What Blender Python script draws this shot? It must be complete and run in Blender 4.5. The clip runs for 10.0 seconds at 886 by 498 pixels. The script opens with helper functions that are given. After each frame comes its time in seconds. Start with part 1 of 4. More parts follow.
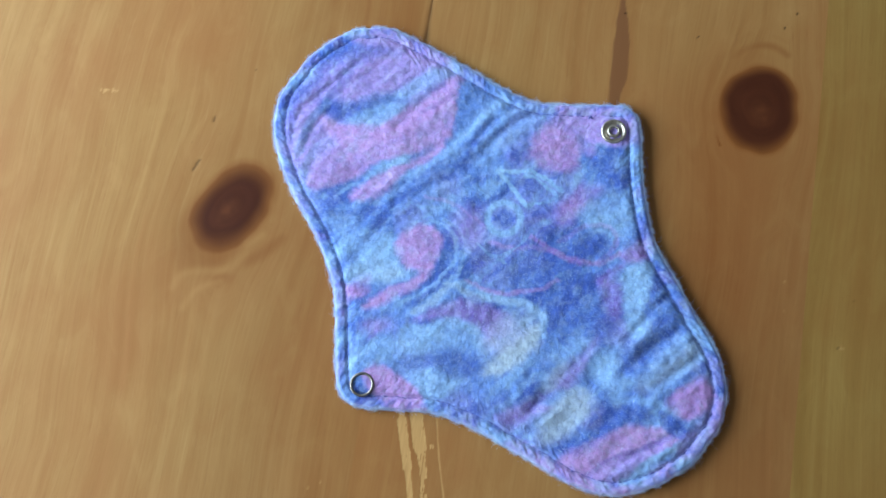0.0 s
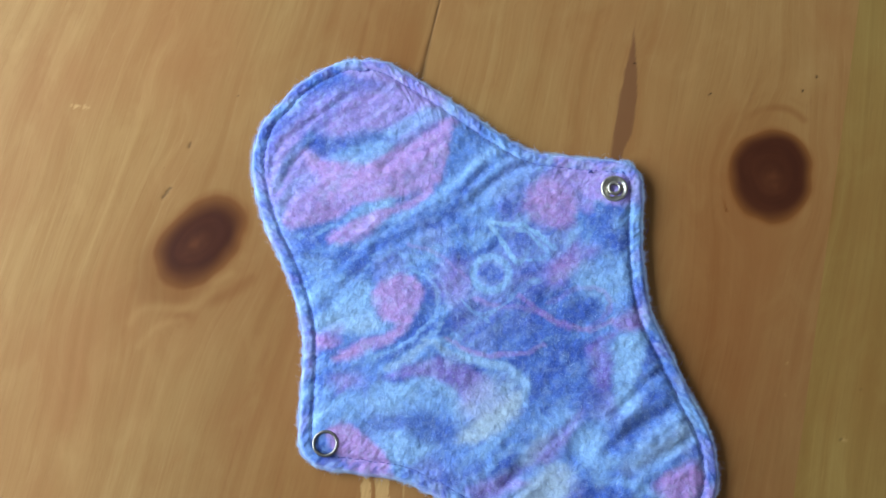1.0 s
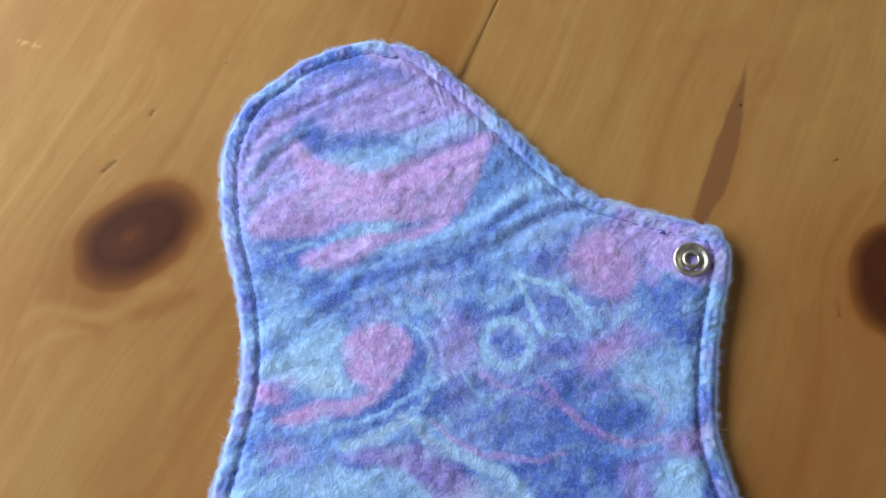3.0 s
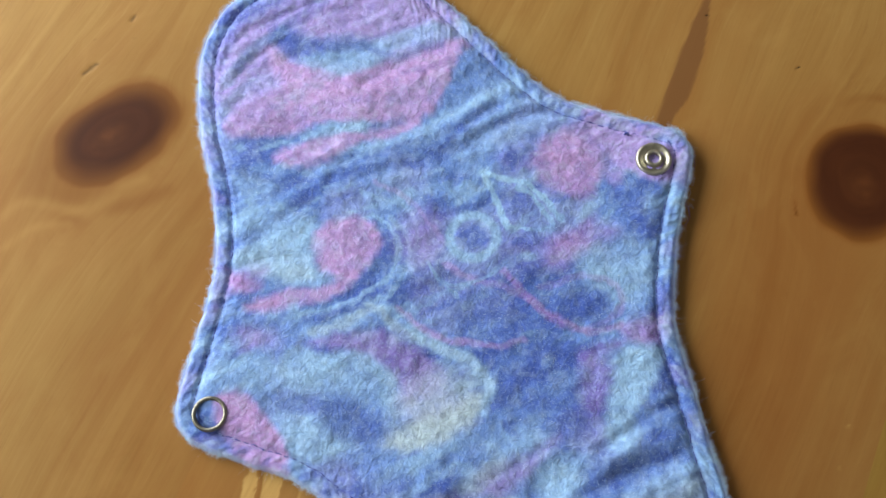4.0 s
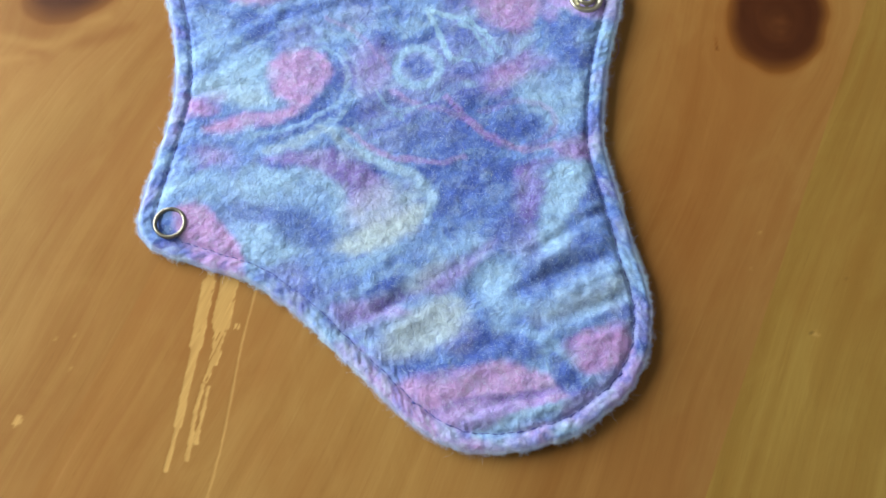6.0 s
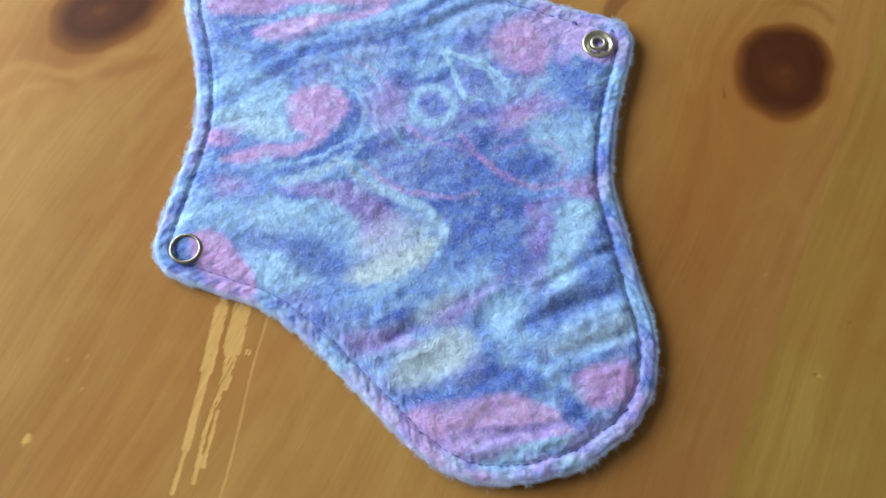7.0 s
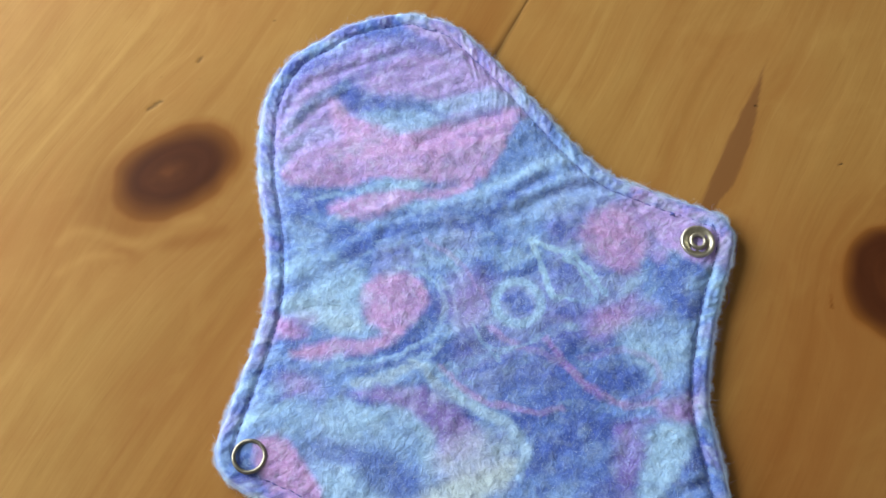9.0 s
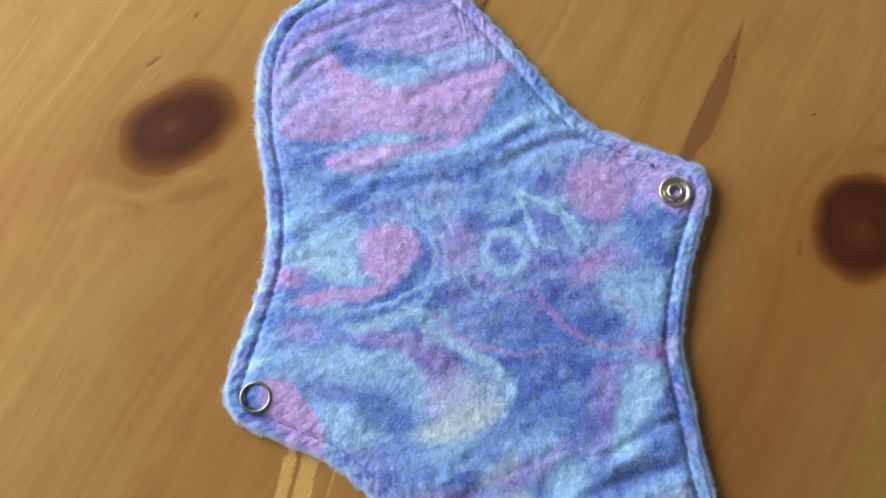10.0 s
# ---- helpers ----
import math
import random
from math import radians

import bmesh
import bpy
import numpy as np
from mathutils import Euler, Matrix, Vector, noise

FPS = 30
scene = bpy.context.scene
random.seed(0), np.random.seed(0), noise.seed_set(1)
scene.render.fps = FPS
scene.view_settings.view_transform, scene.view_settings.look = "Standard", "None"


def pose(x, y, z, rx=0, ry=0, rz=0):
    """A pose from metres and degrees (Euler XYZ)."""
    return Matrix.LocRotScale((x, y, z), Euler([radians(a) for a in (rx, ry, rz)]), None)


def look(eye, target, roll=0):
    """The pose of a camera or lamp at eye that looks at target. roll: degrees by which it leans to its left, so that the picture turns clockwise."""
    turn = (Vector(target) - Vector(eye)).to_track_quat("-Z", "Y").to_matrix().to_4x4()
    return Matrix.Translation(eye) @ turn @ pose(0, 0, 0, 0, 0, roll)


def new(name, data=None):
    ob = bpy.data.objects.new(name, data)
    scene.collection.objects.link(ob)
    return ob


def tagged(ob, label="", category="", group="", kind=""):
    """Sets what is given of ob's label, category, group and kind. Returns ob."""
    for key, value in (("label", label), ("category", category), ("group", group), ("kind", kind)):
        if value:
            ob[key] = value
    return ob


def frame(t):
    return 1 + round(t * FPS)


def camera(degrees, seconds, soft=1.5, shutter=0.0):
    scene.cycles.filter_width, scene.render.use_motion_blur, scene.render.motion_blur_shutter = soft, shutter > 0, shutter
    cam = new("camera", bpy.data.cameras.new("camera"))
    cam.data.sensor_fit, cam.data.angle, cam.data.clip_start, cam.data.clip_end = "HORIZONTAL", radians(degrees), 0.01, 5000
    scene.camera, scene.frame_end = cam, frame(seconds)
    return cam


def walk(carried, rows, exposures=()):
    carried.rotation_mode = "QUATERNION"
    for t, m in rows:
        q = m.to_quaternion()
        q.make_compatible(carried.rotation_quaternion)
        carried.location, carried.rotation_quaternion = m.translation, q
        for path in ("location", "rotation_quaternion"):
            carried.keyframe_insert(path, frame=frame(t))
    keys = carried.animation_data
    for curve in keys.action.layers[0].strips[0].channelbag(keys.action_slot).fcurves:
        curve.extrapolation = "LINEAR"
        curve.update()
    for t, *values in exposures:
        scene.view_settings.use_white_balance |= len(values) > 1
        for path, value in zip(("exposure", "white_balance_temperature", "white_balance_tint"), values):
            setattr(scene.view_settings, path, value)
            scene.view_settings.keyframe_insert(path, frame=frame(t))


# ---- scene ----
cam = camera(49.9, 10.0, soft=1.5)
ROWS = [
    (0.0, 0.0207, -0.0161, 0.3538, 12.86, 4.47, -2.21),
    (0.5, 0.0235, -0.0092, 0.3457, 13.17, 3.94, -1.18),
    (1.0, 0.0231, 0.0002, 0.3317, 14.47, 3.15, 1.47),
    (1.5, 0.0198, 0.0127, 0.3009, 16.05, 2.92, 5.46),
    (2.0, 0.0120, 0.0221, 0.2769, 17.33, 2.08, 7.96),
    (2.2, 0.0113, 0.0212, 0.2668, 18.18, 1.80, 8.94),
    (3.3, 0.0298, 0.0090, 0.2419, 19.98, 2.25, 12.24),
    (3.5, 0.0313, 0.0038, 0.2413, 19.80, 2.11, 12.41),
    (4.0, 0.0392, -0.0100, 0.2423, 19.46, 2.02, 12.30),
    (4.5, 0.0454, -0.0200, 0.2433, 19.00, 1.90, 12.38),
    (5.0, 0.0540, -0.0342, 0.2429, 18.58, 1.80, 12.07),
    (5.5, 0.0555, -0.0459, 0.2433, 18.28, 0.53, 11.66),
    (5.7, 0.0563, -0.0504, 0.2439, 18.35, 0.38, 11.60),
    (6.8, 0.0563, -0.0663, 0.2463, 21.33, -0.21, 12.94),
    (7.0, 0.0545, -0.0646, 0.2468, 22.08, -0.38, 13.24),
    (7.5, 0.0454, -0.0538, 0.2490, 22.45, -0.86, 13.88),
    (8.0, 0.0369, -0.0371, 0.2483, 22.24, -0.72, 14.98),
    (8.5, 0.0287, -0.0206, 0.2488, 22.14, -0.27, 16.16),
    (9.0, 0.0222, -0.0095, 0.2513, 21.58, -0.39, 16.57),
    (9.5, 0.0196, -0.0045, 0.2563, 20.67, -0.39, 16.64),
    (10.0, 0.0228, -0.0014, 0.2705, 15.82, -0.21, 16.18),
]
EXPOSURES = [(0.0, -0.08, 5450, 14), (2.0, -0.10, 5600, 17), (3.5, -0.07, 6350, 14), (4.0, -0.04, 6800, 12), (4.5, 0.13, 7900, 10), (5.5, 0.20, 7250, 11), (7.0, 0.17, 6450, 10),
             (8.0, 0.12, 6650, 11), (9.0, 0.05, 6900, 12), (10.0, -0.03, 6500, 13)]
walk(cam, [(t, pose(x, y, z, rx, ry, rz)) for t, x, y, z, rx, ry, rz in ROWS], EXPOSURES)

# ---- light: daylight through one window in the wall to the west ----
SUN_HEIGHT, SUN_TURN = radians(38), radians(300)
world = bpy.data.worlds.new("sky")
scene.world = world
world.use_nodes = True
wn = world.node_tree
sky = wn.nodes.new("ShaderNodeTexSky")
sky.sky_type, sky.sun_disc = "NISHITA", False
sky.sun_elevation, sky.sun_rotation = SUN_HEIGHT, SUN_TURN
wn.links.new(sky.outputs[0], wn.nodes["Background"].inputs[0])
wn.nodes["Background"].inputs[1].default_value = 0.12

WINDOW_Y, WINDOW_Z, WINDOW_W, WINDOW_H, WALL_X = 0.36, 0.42, 1.20, 0.72, -0.85
pane_light = bpy.data.lights.new("window_daylight", "AREA")
pane_light.shape, pane_light.size, pane_light.size_y = "RECTANGLE", WINDOW_W, WINDOW_H
pane_light.energy, pane_light.color = 29.5, (0.93, 1.0, 1.05)
lamp = new("window_daylight", pane_light)
lamp.matrix_world = look((WALL_X + 0.02, WINDOW_Y, WINDOW_Z), (0.0, WINDOW_Y, WINDOW_Z))


# ---- small tools ----
def lin(r, g, b):
    """8-bit display colour to linear."""
    return tuple((c / 255 / 12.92) if c < 10 else ((c / 255 + 0.055) / 1.055) ** 2.4 for c in (r, g, b))


def part(name, mesh, material, parent, label=""):
    mesh.materials.append(material)
    ob = new(name, mesh)
    ob.parent = parent
    return tagged(ob, label)


def mesh_of(name, verts, faces, smooth=True):
    me = bpy.data.meshes.new(name)
    me.from_pydata([tuple(v) for v in verts], [], [tuple(f) for f in faces])
    if smooth:
        me.polygons.foreach_set("use_smooth", [True] * len(me.polygons))
    me.update()
    return me


def mesh_bm(name, bm, smooth=True):
    me = bpy.data.meshes.new(name)
    bmesh.ops.recalc_face_normals(bm, faces=bm.faces)
    bm.to_mesh(me)
    bm.free()
    if smooth:
        me.polygons.foreach_set("use_smooth", [True] * len(me.polygons))
    return me


def box_bm(bm, x0, x1, y0, y1, z0, z1, bevel=0.0):
    r = bmesh.ops.create_cube(bm, size=1.0)
    for v in r["verts"]:
        v.co = Vector(((x0 + x1) / 2 + v.co.x * (x1 - x0), (y0 + y1) / 2 + v.co.y * (y1 - y0), (z0 + z1) / 2 + v.co.z * (z1 - z0)))
    if bevel:
        edges = {e for v in r["verts"] for e in v.link_edges}
        bmesh.ops.bevel(bm, geom=list(edges), offset=bevel, segments=2, affect="EDGES", profile=0.5)


def lathe(name, profile, turns=64):
    """A ring-shaped solid: closed profile of (radius, height) turned about z."""
    verts, faces, n = [], [], len(profile)
    for i in range(turns):
        a = 2 * math.pi * i / turns
        verts += [(r * math.cos(a), r * math.sin(a), z) for r, z in profile]
    for i in range(turns):
        j = (i + 1) % turns
        faces += [(i * n + k, j * n + k, j * n + (k + 1) % n, i * n + (k + 1) % n) for k in range(n)]
    bm = bmesh.new()
    bm.from_mesh(mesh_of(name, verts, faces))
    return mesh_bm(name, bm)


def points(text):
    return np.array([[float(c) for c in p.split(",")] for p in text.split()])


def spline(p, closed, per=6):
    """Catmull-Rom curve through the points."""
    n = len(p)
    out = []
    for i in range(n if closed else n - 1):
        k = [(i + j) % n if closed else min(max(i + j, 0), n - 1) for j in (-1, 0, 1, 2)]
        a, b, c, d = p[k[0]], p[k[1]], p[k[2]], p[k[3]]
        for u in np.linspace(0, 1, per, endpoint=False):
            out.append(0.5 * (2 * b + (c - a) * u + (2 * a - 5 * b + 4 * c - d) * u * u + (3 * b - a - 3 * c + d) * u ** 3))
    if not closed:
        out.append(p[-1])
    return np.array(out)


def line_distance(x, y, line, closed):
    """Distance of the places (x, y) from a line of points."""
    best = np.full(x.shape, 1e9)
    n = len(line)
    for i in range(n if closed else n - 1):
        a, b = line[i], line[(i + 1) % n]
        e = b - a
        u = np.clip(((x - a[0]) * e[0] + (y - a[1]) * e[1]) / max(e @ e, 1e-9), 0, 1)
        best = np.minimum(best, (x - a[0] - u * e[0]) ** 2 + (y - a[1] - u * e[1]) ** 2)
    return np.sqrt(best)


def inside(x, y, line):
    odd = np.zeros(x.shape, bool)
    n = len(line)
    for i in range(n):
        a, b = line[i], line[(i + 1) % n]
        if a[1] != b[1]:
            odd ^= ((a[1] > y) != (b[1] > y)) & (x < (b[0] - a[0]) * (y - a[1]) / (b[1] - a[1]) + a[0])
    return odd


def signed(x, y, line):
    d = line_distance(x, y, line, True)
    return np.where(inside(x, y, line), d, -d)


def step(a, b, v):
    u = np.clip((v - a) / (b - a), 0, 1)
    return u * u * (3 - 2 * u)


def grit(x, y, size, seed):
    """Smooth value noise, 0 to 1, with cells of that size."""
    x, y = x / size, y / size
    i, j = np.floor(x).astype(np.int64), np.floor(y).astype(np.int64)
    u, v = x - i, y - j
    u, v = u * u * (3 - 2 * u), v * v * (3 - 2 * v)

    def cell(a, b):
        h = (a * 374761393 + b * 668265263 + seed * 974634777) & 0x7FFFFFFF
        h = ((h ^ (h >> 13)) * 1274126177) & 0x7FFFFFFF
        return ((h ^ (h >> 16)) & 0xFFFF) / 65535.0

    top = cell(i, j) * (1 - u) + cell(i + 1, j) * u
    low = cell(i, j + 1) * (1 - u) + cell(i + 1, j + 1) * u
    return top * (1 - v) + low * v


def store(me, name, kind, values):
    at = me.attributes.new(name, kind, "POINT")
    at.data.foreach_set({"FLOAT": "value", "FLOAT_VECTOR": "vector", "FLOAT_COLOR": "color"}[kind], np.asarray(values, np.float32).ravel())


# ---- materials ----
class Nodes:
    """Shorthand for a node material."""

    def __init__(self, name):
        self.mat = bpy.data.materials.new(name)
        self.mat.use_nodes = True
        self.tree = self.mat.node_tree
        self.shader = self.tree.nodes["Principled BSDF"]

    def put(self, socket, value):
        if hasattr(value, "links"):
            self.tree.links.new(value, socket)
        else:
            socket.default_value = value

    def set(self, **values):
        for key, value in values.items():
            self.put(self.shader.inputs[key.replace("_", " ")], value)

    def attribute(self, name, out="Vector"):
        n = self.tree.nodes.new("ShaderNodeAttribute")
        n.attribute_name = name
        return n.outputs[out]

    def coords(self, out="Object"):
        return self.tree.nodes.new("ShaderNodeTexCoord").outputs[out]

    def random(self):
        return self.tree.nodes.new("ShaderNodeObjectInfo").outputs["Random"]

    def scaled(self, vector, x, y, z=1.0):
        n = self.tree.nodes.new("ShaderNodeMapping")
        self.put(n.inputs["Vector"], vector)
        n.inputs["Scale"].default_value = (x, y, z)
        return n.outputs[0]

    def noise(self, vector, scale=1.0, detail=3.0, rough=0.55, distortion=0.0):
        n = self.tree.nodes.new("ShaderNodeTexNoise")
        self.put(n.inputs["Vector"], vector)
        for key, value in (("Scale", scale), ("Detail", detail), ("Roughness", rough), ("Distortion", distortion)):
            n.inputs[key].default_value = value
        return n.outputs["Fac"]

    def ramp(self, value, a, b, lo=0.0, hi=1.0):
        n = self.tree.nodes.new("ShaderNodeMapRange")
        for key, v in (("Value", value), ("From Min", a), ("From Max", b), ("To Min", lo), ("To Max", hi)):
            self.put(n.inputs[key], v)
        return n.outputs[0]

    def mix(self, factor, a, b, blend="MIX"):
        n = self.tree.nodes.new("ShaderNodeMix")
        n.data_type, n.blend_type = "RGBA", blend
        for socket, v in ((n.inputs[0], factor), (n.inputs[6], a), (n.inputs[7], b)):
            self.put(socket, (*v, 1.0) if isinstance(v, tuple) and len(v) == 3 else v)
        return n.outputs[2]

    def math(self, op, a, b=0.0):
        n = self.tree.nodes.new("ShaderNodeMath")
        n.operation = op
        self.put(n.inputs[0], a)
        self.put(n.inputs[1], b)
        return n.outputs[0]

    def bump(self, height, strength, distance):
        n = self.tree.nodes.new("ShaderNodeBump")
        self.put(n.inputs["Height"], height)
        n.inputs["Strength"].default_value, n.inputs["Distance"].default_value = strength, distance
        self.put(self.shader.inputs["Normal"], n.outputs[0])


def flannel_material():
    m = Nodes("printed_flannel")
    at = m.coords()
    fine = m.noise(at, 2300.0, 4.0, 0.75)
    nap = m.noise(at, 820.0, 3.0, 0.7, 0.8)
    ink = m.attribute("print", "Color")
    pill = m.noise(at, 380.0, 3.0, 0.65, 1.2)
    # shade of the nap's hollows and light on its tips, mixed into the ink
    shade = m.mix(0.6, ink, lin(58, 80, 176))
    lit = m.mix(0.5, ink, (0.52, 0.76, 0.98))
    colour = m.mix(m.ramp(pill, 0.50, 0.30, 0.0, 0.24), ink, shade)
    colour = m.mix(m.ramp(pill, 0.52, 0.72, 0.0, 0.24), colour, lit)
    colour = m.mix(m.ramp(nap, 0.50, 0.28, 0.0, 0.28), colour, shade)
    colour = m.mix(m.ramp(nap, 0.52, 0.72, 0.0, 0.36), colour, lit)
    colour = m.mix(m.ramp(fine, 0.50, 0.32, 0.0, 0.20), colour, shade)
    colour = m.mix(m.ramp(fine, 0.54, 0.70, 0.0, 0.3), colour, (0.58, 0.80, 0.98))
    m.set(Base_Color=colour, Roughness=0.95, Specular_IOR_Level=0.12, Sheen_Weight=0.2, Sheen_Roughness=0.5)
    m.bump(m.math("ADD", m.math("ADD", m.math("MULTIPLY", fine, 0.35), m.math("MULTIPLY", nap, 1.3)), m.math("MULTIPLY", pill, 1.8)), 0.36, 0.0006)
    return m.mat


def fibre_material():
    m = Nodes("cotton_fibre")
    soft = m.tree.nodes.new("ShaderNodeBsdfTranslucent")
    plain = m.tree.nodes.new("ShaderNodeBsdfDiffuse")
    both = m.tree.nodes.new("ShaderNodeMixShader")
    for n in (soft, plain):
        m.put(n.inputs["Color"], m.attribute("print", "Color"))
    m.put(both.inputs[1], plain.outputs[0])
    m.put(both.inputs[2], soft.outputs[0])
    m.put(m.tree.nodes["Material Output"].inputs["Surface"], both.outputs[0])
    return m.mat


def thread_material():
    m = Nodes("navy_thread")
    n = m.noise(m.coords(), 3000.0, 2.0)
    m.set(Base_Color=m.mix(n, lin(50, 60, 130), lin(80, 92, 170)), Roughness=0.8)
    return m.mat


def metal_material(name, tone):
    m = Nodes(name)
    n = m.noise(m.coords(), 700.0, 4.0)
    m.set(Base_Color=m.mix(m.ramp(n, 0.35, 0.7), (0.44 * tone, 0.42 * tone, 0.32 * tone), (0.60 * tone, 0.57 * tone, 0.46 * tone)), Metallic=1.0, Roughness=m.ramp(n, 0.3, 0.7, 0.34, 0.48))
    m.bump(n, 0.15, 0.0002)
    return m.mat


def pine_material():
    m = Nodes("varnished_pine")
    grain = m.attribute("grain")
    band = m.noise(m.scaled(grain, 0.16, 0.004), 1.0, 3.0, 0.55, 0.6)
    late = m.noise(m.scaled(grain, 0.55, 0.007), 1.0, 3.0, 0.6, 0.4)
    fibre = m.noise(m.scaled(grain, 2.6, 0.035), 1.0, 4.0, 0.65)
    pore = m.noise(m.scaled(grain, 5.0, 0.25), 1.0, 2.0, 0.6)
    cloud = m.noise(m.scaled(grain, 0.018, 0.012), 1.0, 3.0, 0.5)
    colour = m.mix(m.ramp(band, 0.25, 0.75), (0.288, 0.144, 0.034), (0.360, 0.204, 0.054))
    colour = m.mix(m.ramp(late, 0.5, 0.8, 0.0, 0.35), colour, (0.240, 0.112, 0.026))
    colour = m.mix(m.ramp(late, 0.45, 0.2, 0.0, 0.35), colour, (0.416, 0.256, 0.076))
    fleck = m.noise(m.scaled(grain, 1.3, 0.07), 1.0, 3.0, 0.6, 0.5)
    colour = m.mix(m.ramp(fibre, 0.42, 0.75, 0.0, 0.10), colour, (0.200, 0.092, 0.026))
    colour = m.mix(m.ramp(fleck, 0.60, 0.78, 0.0, 0.26), colour, (0.432, 0.272, 0.088))
    colour = m.mix(m.ramp(fleck, 0.42, 0.24, 0.0, 0.32), colour, (0.200, 0.088, 0.024))
    colour = m.mix(m.ramp(cloud, 0.42, 0.68, 0.0, 0.55), colour, (0.288, 0.120, 0.029))
    colour = m.mix(m.ramp(pore, 0.66, 0.80, 0.0, 0.34), colour, (0.15, 0.065, 0.02))
    patch = m.noise(m.scaled(grain, 0.09, 0.035), 1.0, 4.0, 0.6, 0.8)
    colour = m.mix(m.ramp(patch, 0.48, 0.78, 0.0, 0.28), colour, (0.44, 0.265, 0.075))
    colour = m.mix(m.ramp(patch, 0.46, 0.22, 0.0, 0.28), colour, (0.27, 0.112, 0.026))
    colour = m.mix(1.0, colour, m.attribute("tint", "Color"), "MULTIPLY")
    knot = m.attribute("knot", "Fac")
    ring = m.noise(m.attribute("ringway"), 1.0, 3.0, 0.6, 0.3)
    colour = m.mix(m.ramp(knot, 0.0, 0.45, 0.0, 0.85), colour, (0.21, 0.072, 0.013))
    dark = m.mix(m.ramp(ring, 0.3, 0.75), (0.056, 0.0155, 0.0054), (0.076, 0.0220, 0.0072))
    colour = m.mix(m.ramp(knot, 0.3, 1.0), colour, dark)
    colour = m.mix(m.attribute("heart", "Fac"), colour, (0.15, 0.050, 0.014))
    colour = m.mix(m.attribute("streak", "Fac"), colour, (0.19, 0.082, 0.028))
    colour = m.mix(m.attribute("pale", "Fac"), colour, m.mix(fibre, (0.66, 0.42, 0.14), (0.50, 0.28, 0.08)))
    colour = m.mix(m.attribute("pit", "Fac"), colour, (0.03, 0.014, 0.007))
    m.set(Base_Color=colour, Roughness=m.ramp(fleck, 0.3, 0.7, 0.42, 0.54), Specular_IOR_Level=0.10)
    m.bump(m.math("ADD", m.math("MULTIPLY", fibre, 0.5), fleck), 0.06, 0.0005)
    return m.mat


def plain_material(name, a, b, rough, scale):
    m = Nodes(name)
    n = m.noise(m.coords(), scale, 4.0)
    m.set(Base_Color=m.mix(n, a, b), Roughness=rough)
    m.bump(n, 0.1, 0.002)
    return m.mat


FLANNEL, FIBRE, THREAD, METAL, DULL_METAL, PINE = flannel_material(), fibre_material(), thread_material(), metal_material("nickel_brass", 1.0), metal_material("dull_nickel", 0.6), pine_material()
PLASTER = plain_material("pale_plaster", (0.52, 0.51, 0.49), (0.60, 0.59, 0.57), 0.9, 8.0)
FLOORING = plain_material("oak_flooring", (0.16, 0.095, 0.05), (0.24, 0.15, 0.08), 0.5, 5.0)
WHITE = plain_material("white_gloss_paint", (0.74, 0.74, 0.72), (0.8, 0.8, 0.78), 0.35, 12.0)

# ---- the room that closes the place ----
FLOOR_Z, CEIL_Z, X1, Y0, Y1 = -0.75, 1.85, 2.4, -2.2, 2.2


def slab(name, spans, material, label, category):
    bm = bmesh.new()
    for s in spans:
        box_bm(bm, *s)
    ob = new(name, mesh_bm(name, bm, False))
    ob.data.materials.append(material)
    return tagged(ob, label, category, kind="structure")


wy0, wy1 = WINDOW_Y - WINDOW_W / 2, WINDOW_Y + WINDOW_W / 2
wz0, wz1 = WINDOW_Z - WINDOW_H / 2, WINDOW_Z + WINDOW_H / 2
XA = WALL_X - 0.14
slab("floor", [(XA, X1 + 0.1, Y0 - 0.1, Y1 + 0.1, FLOOR_Z - 0.1, FLOOR_Z)], FLOORING, "dark oak floor under the table", "floor")
slab("ceiling", [(XA, X1 + 0.1, Y0 - 0.1, Y1 + 0.1, CEIL_Z, CEIL_Z + 0.1)], PLASTER, "plain pale grey plaster ceiling", "ceiling")
slab("wall_west", [(XA, WALL_X, Y0, wy0, FLOOR_Z, CEIL_Z), (XA, WALL_X, wy1, Y1, FLOOR_Z, CEIL_Z),
                   (XA, WALL_X, wy0, wy1, FLOOR_Z, wz0), (XA, WALL_X, wy0, wy1, wz1, CEIL_Z)], PLASTER, "pale grey plaster wall with a window opening", "wall")
slab("wall_east", [(X1, X1 + 0.1, Y0, Y1, FLOOR_Z, CEIL_Z)], PLASTER, "plain pale grey plaster wall", "wall")
slab("wall_south", [(XA, X1 + 0.1, Y0 - 0.1, Y0, FLOOR_Z, CEIL_Z)], PLASTER, "plain pale grey plaster wall", "wall")
slab("wall_north", [(XA, X1 + 0.1, Y1, Y1 + 0.1, FLOOR_Z, CEIL_Z)], PLASTER, "plain pale grey plaster wall", "wall")
window = tagged(new("window_1"), "white painted window frame in the plaster wall", "window", kind="structure")
window.location = (XA + 0.03, WINDOW_Y, wz0)
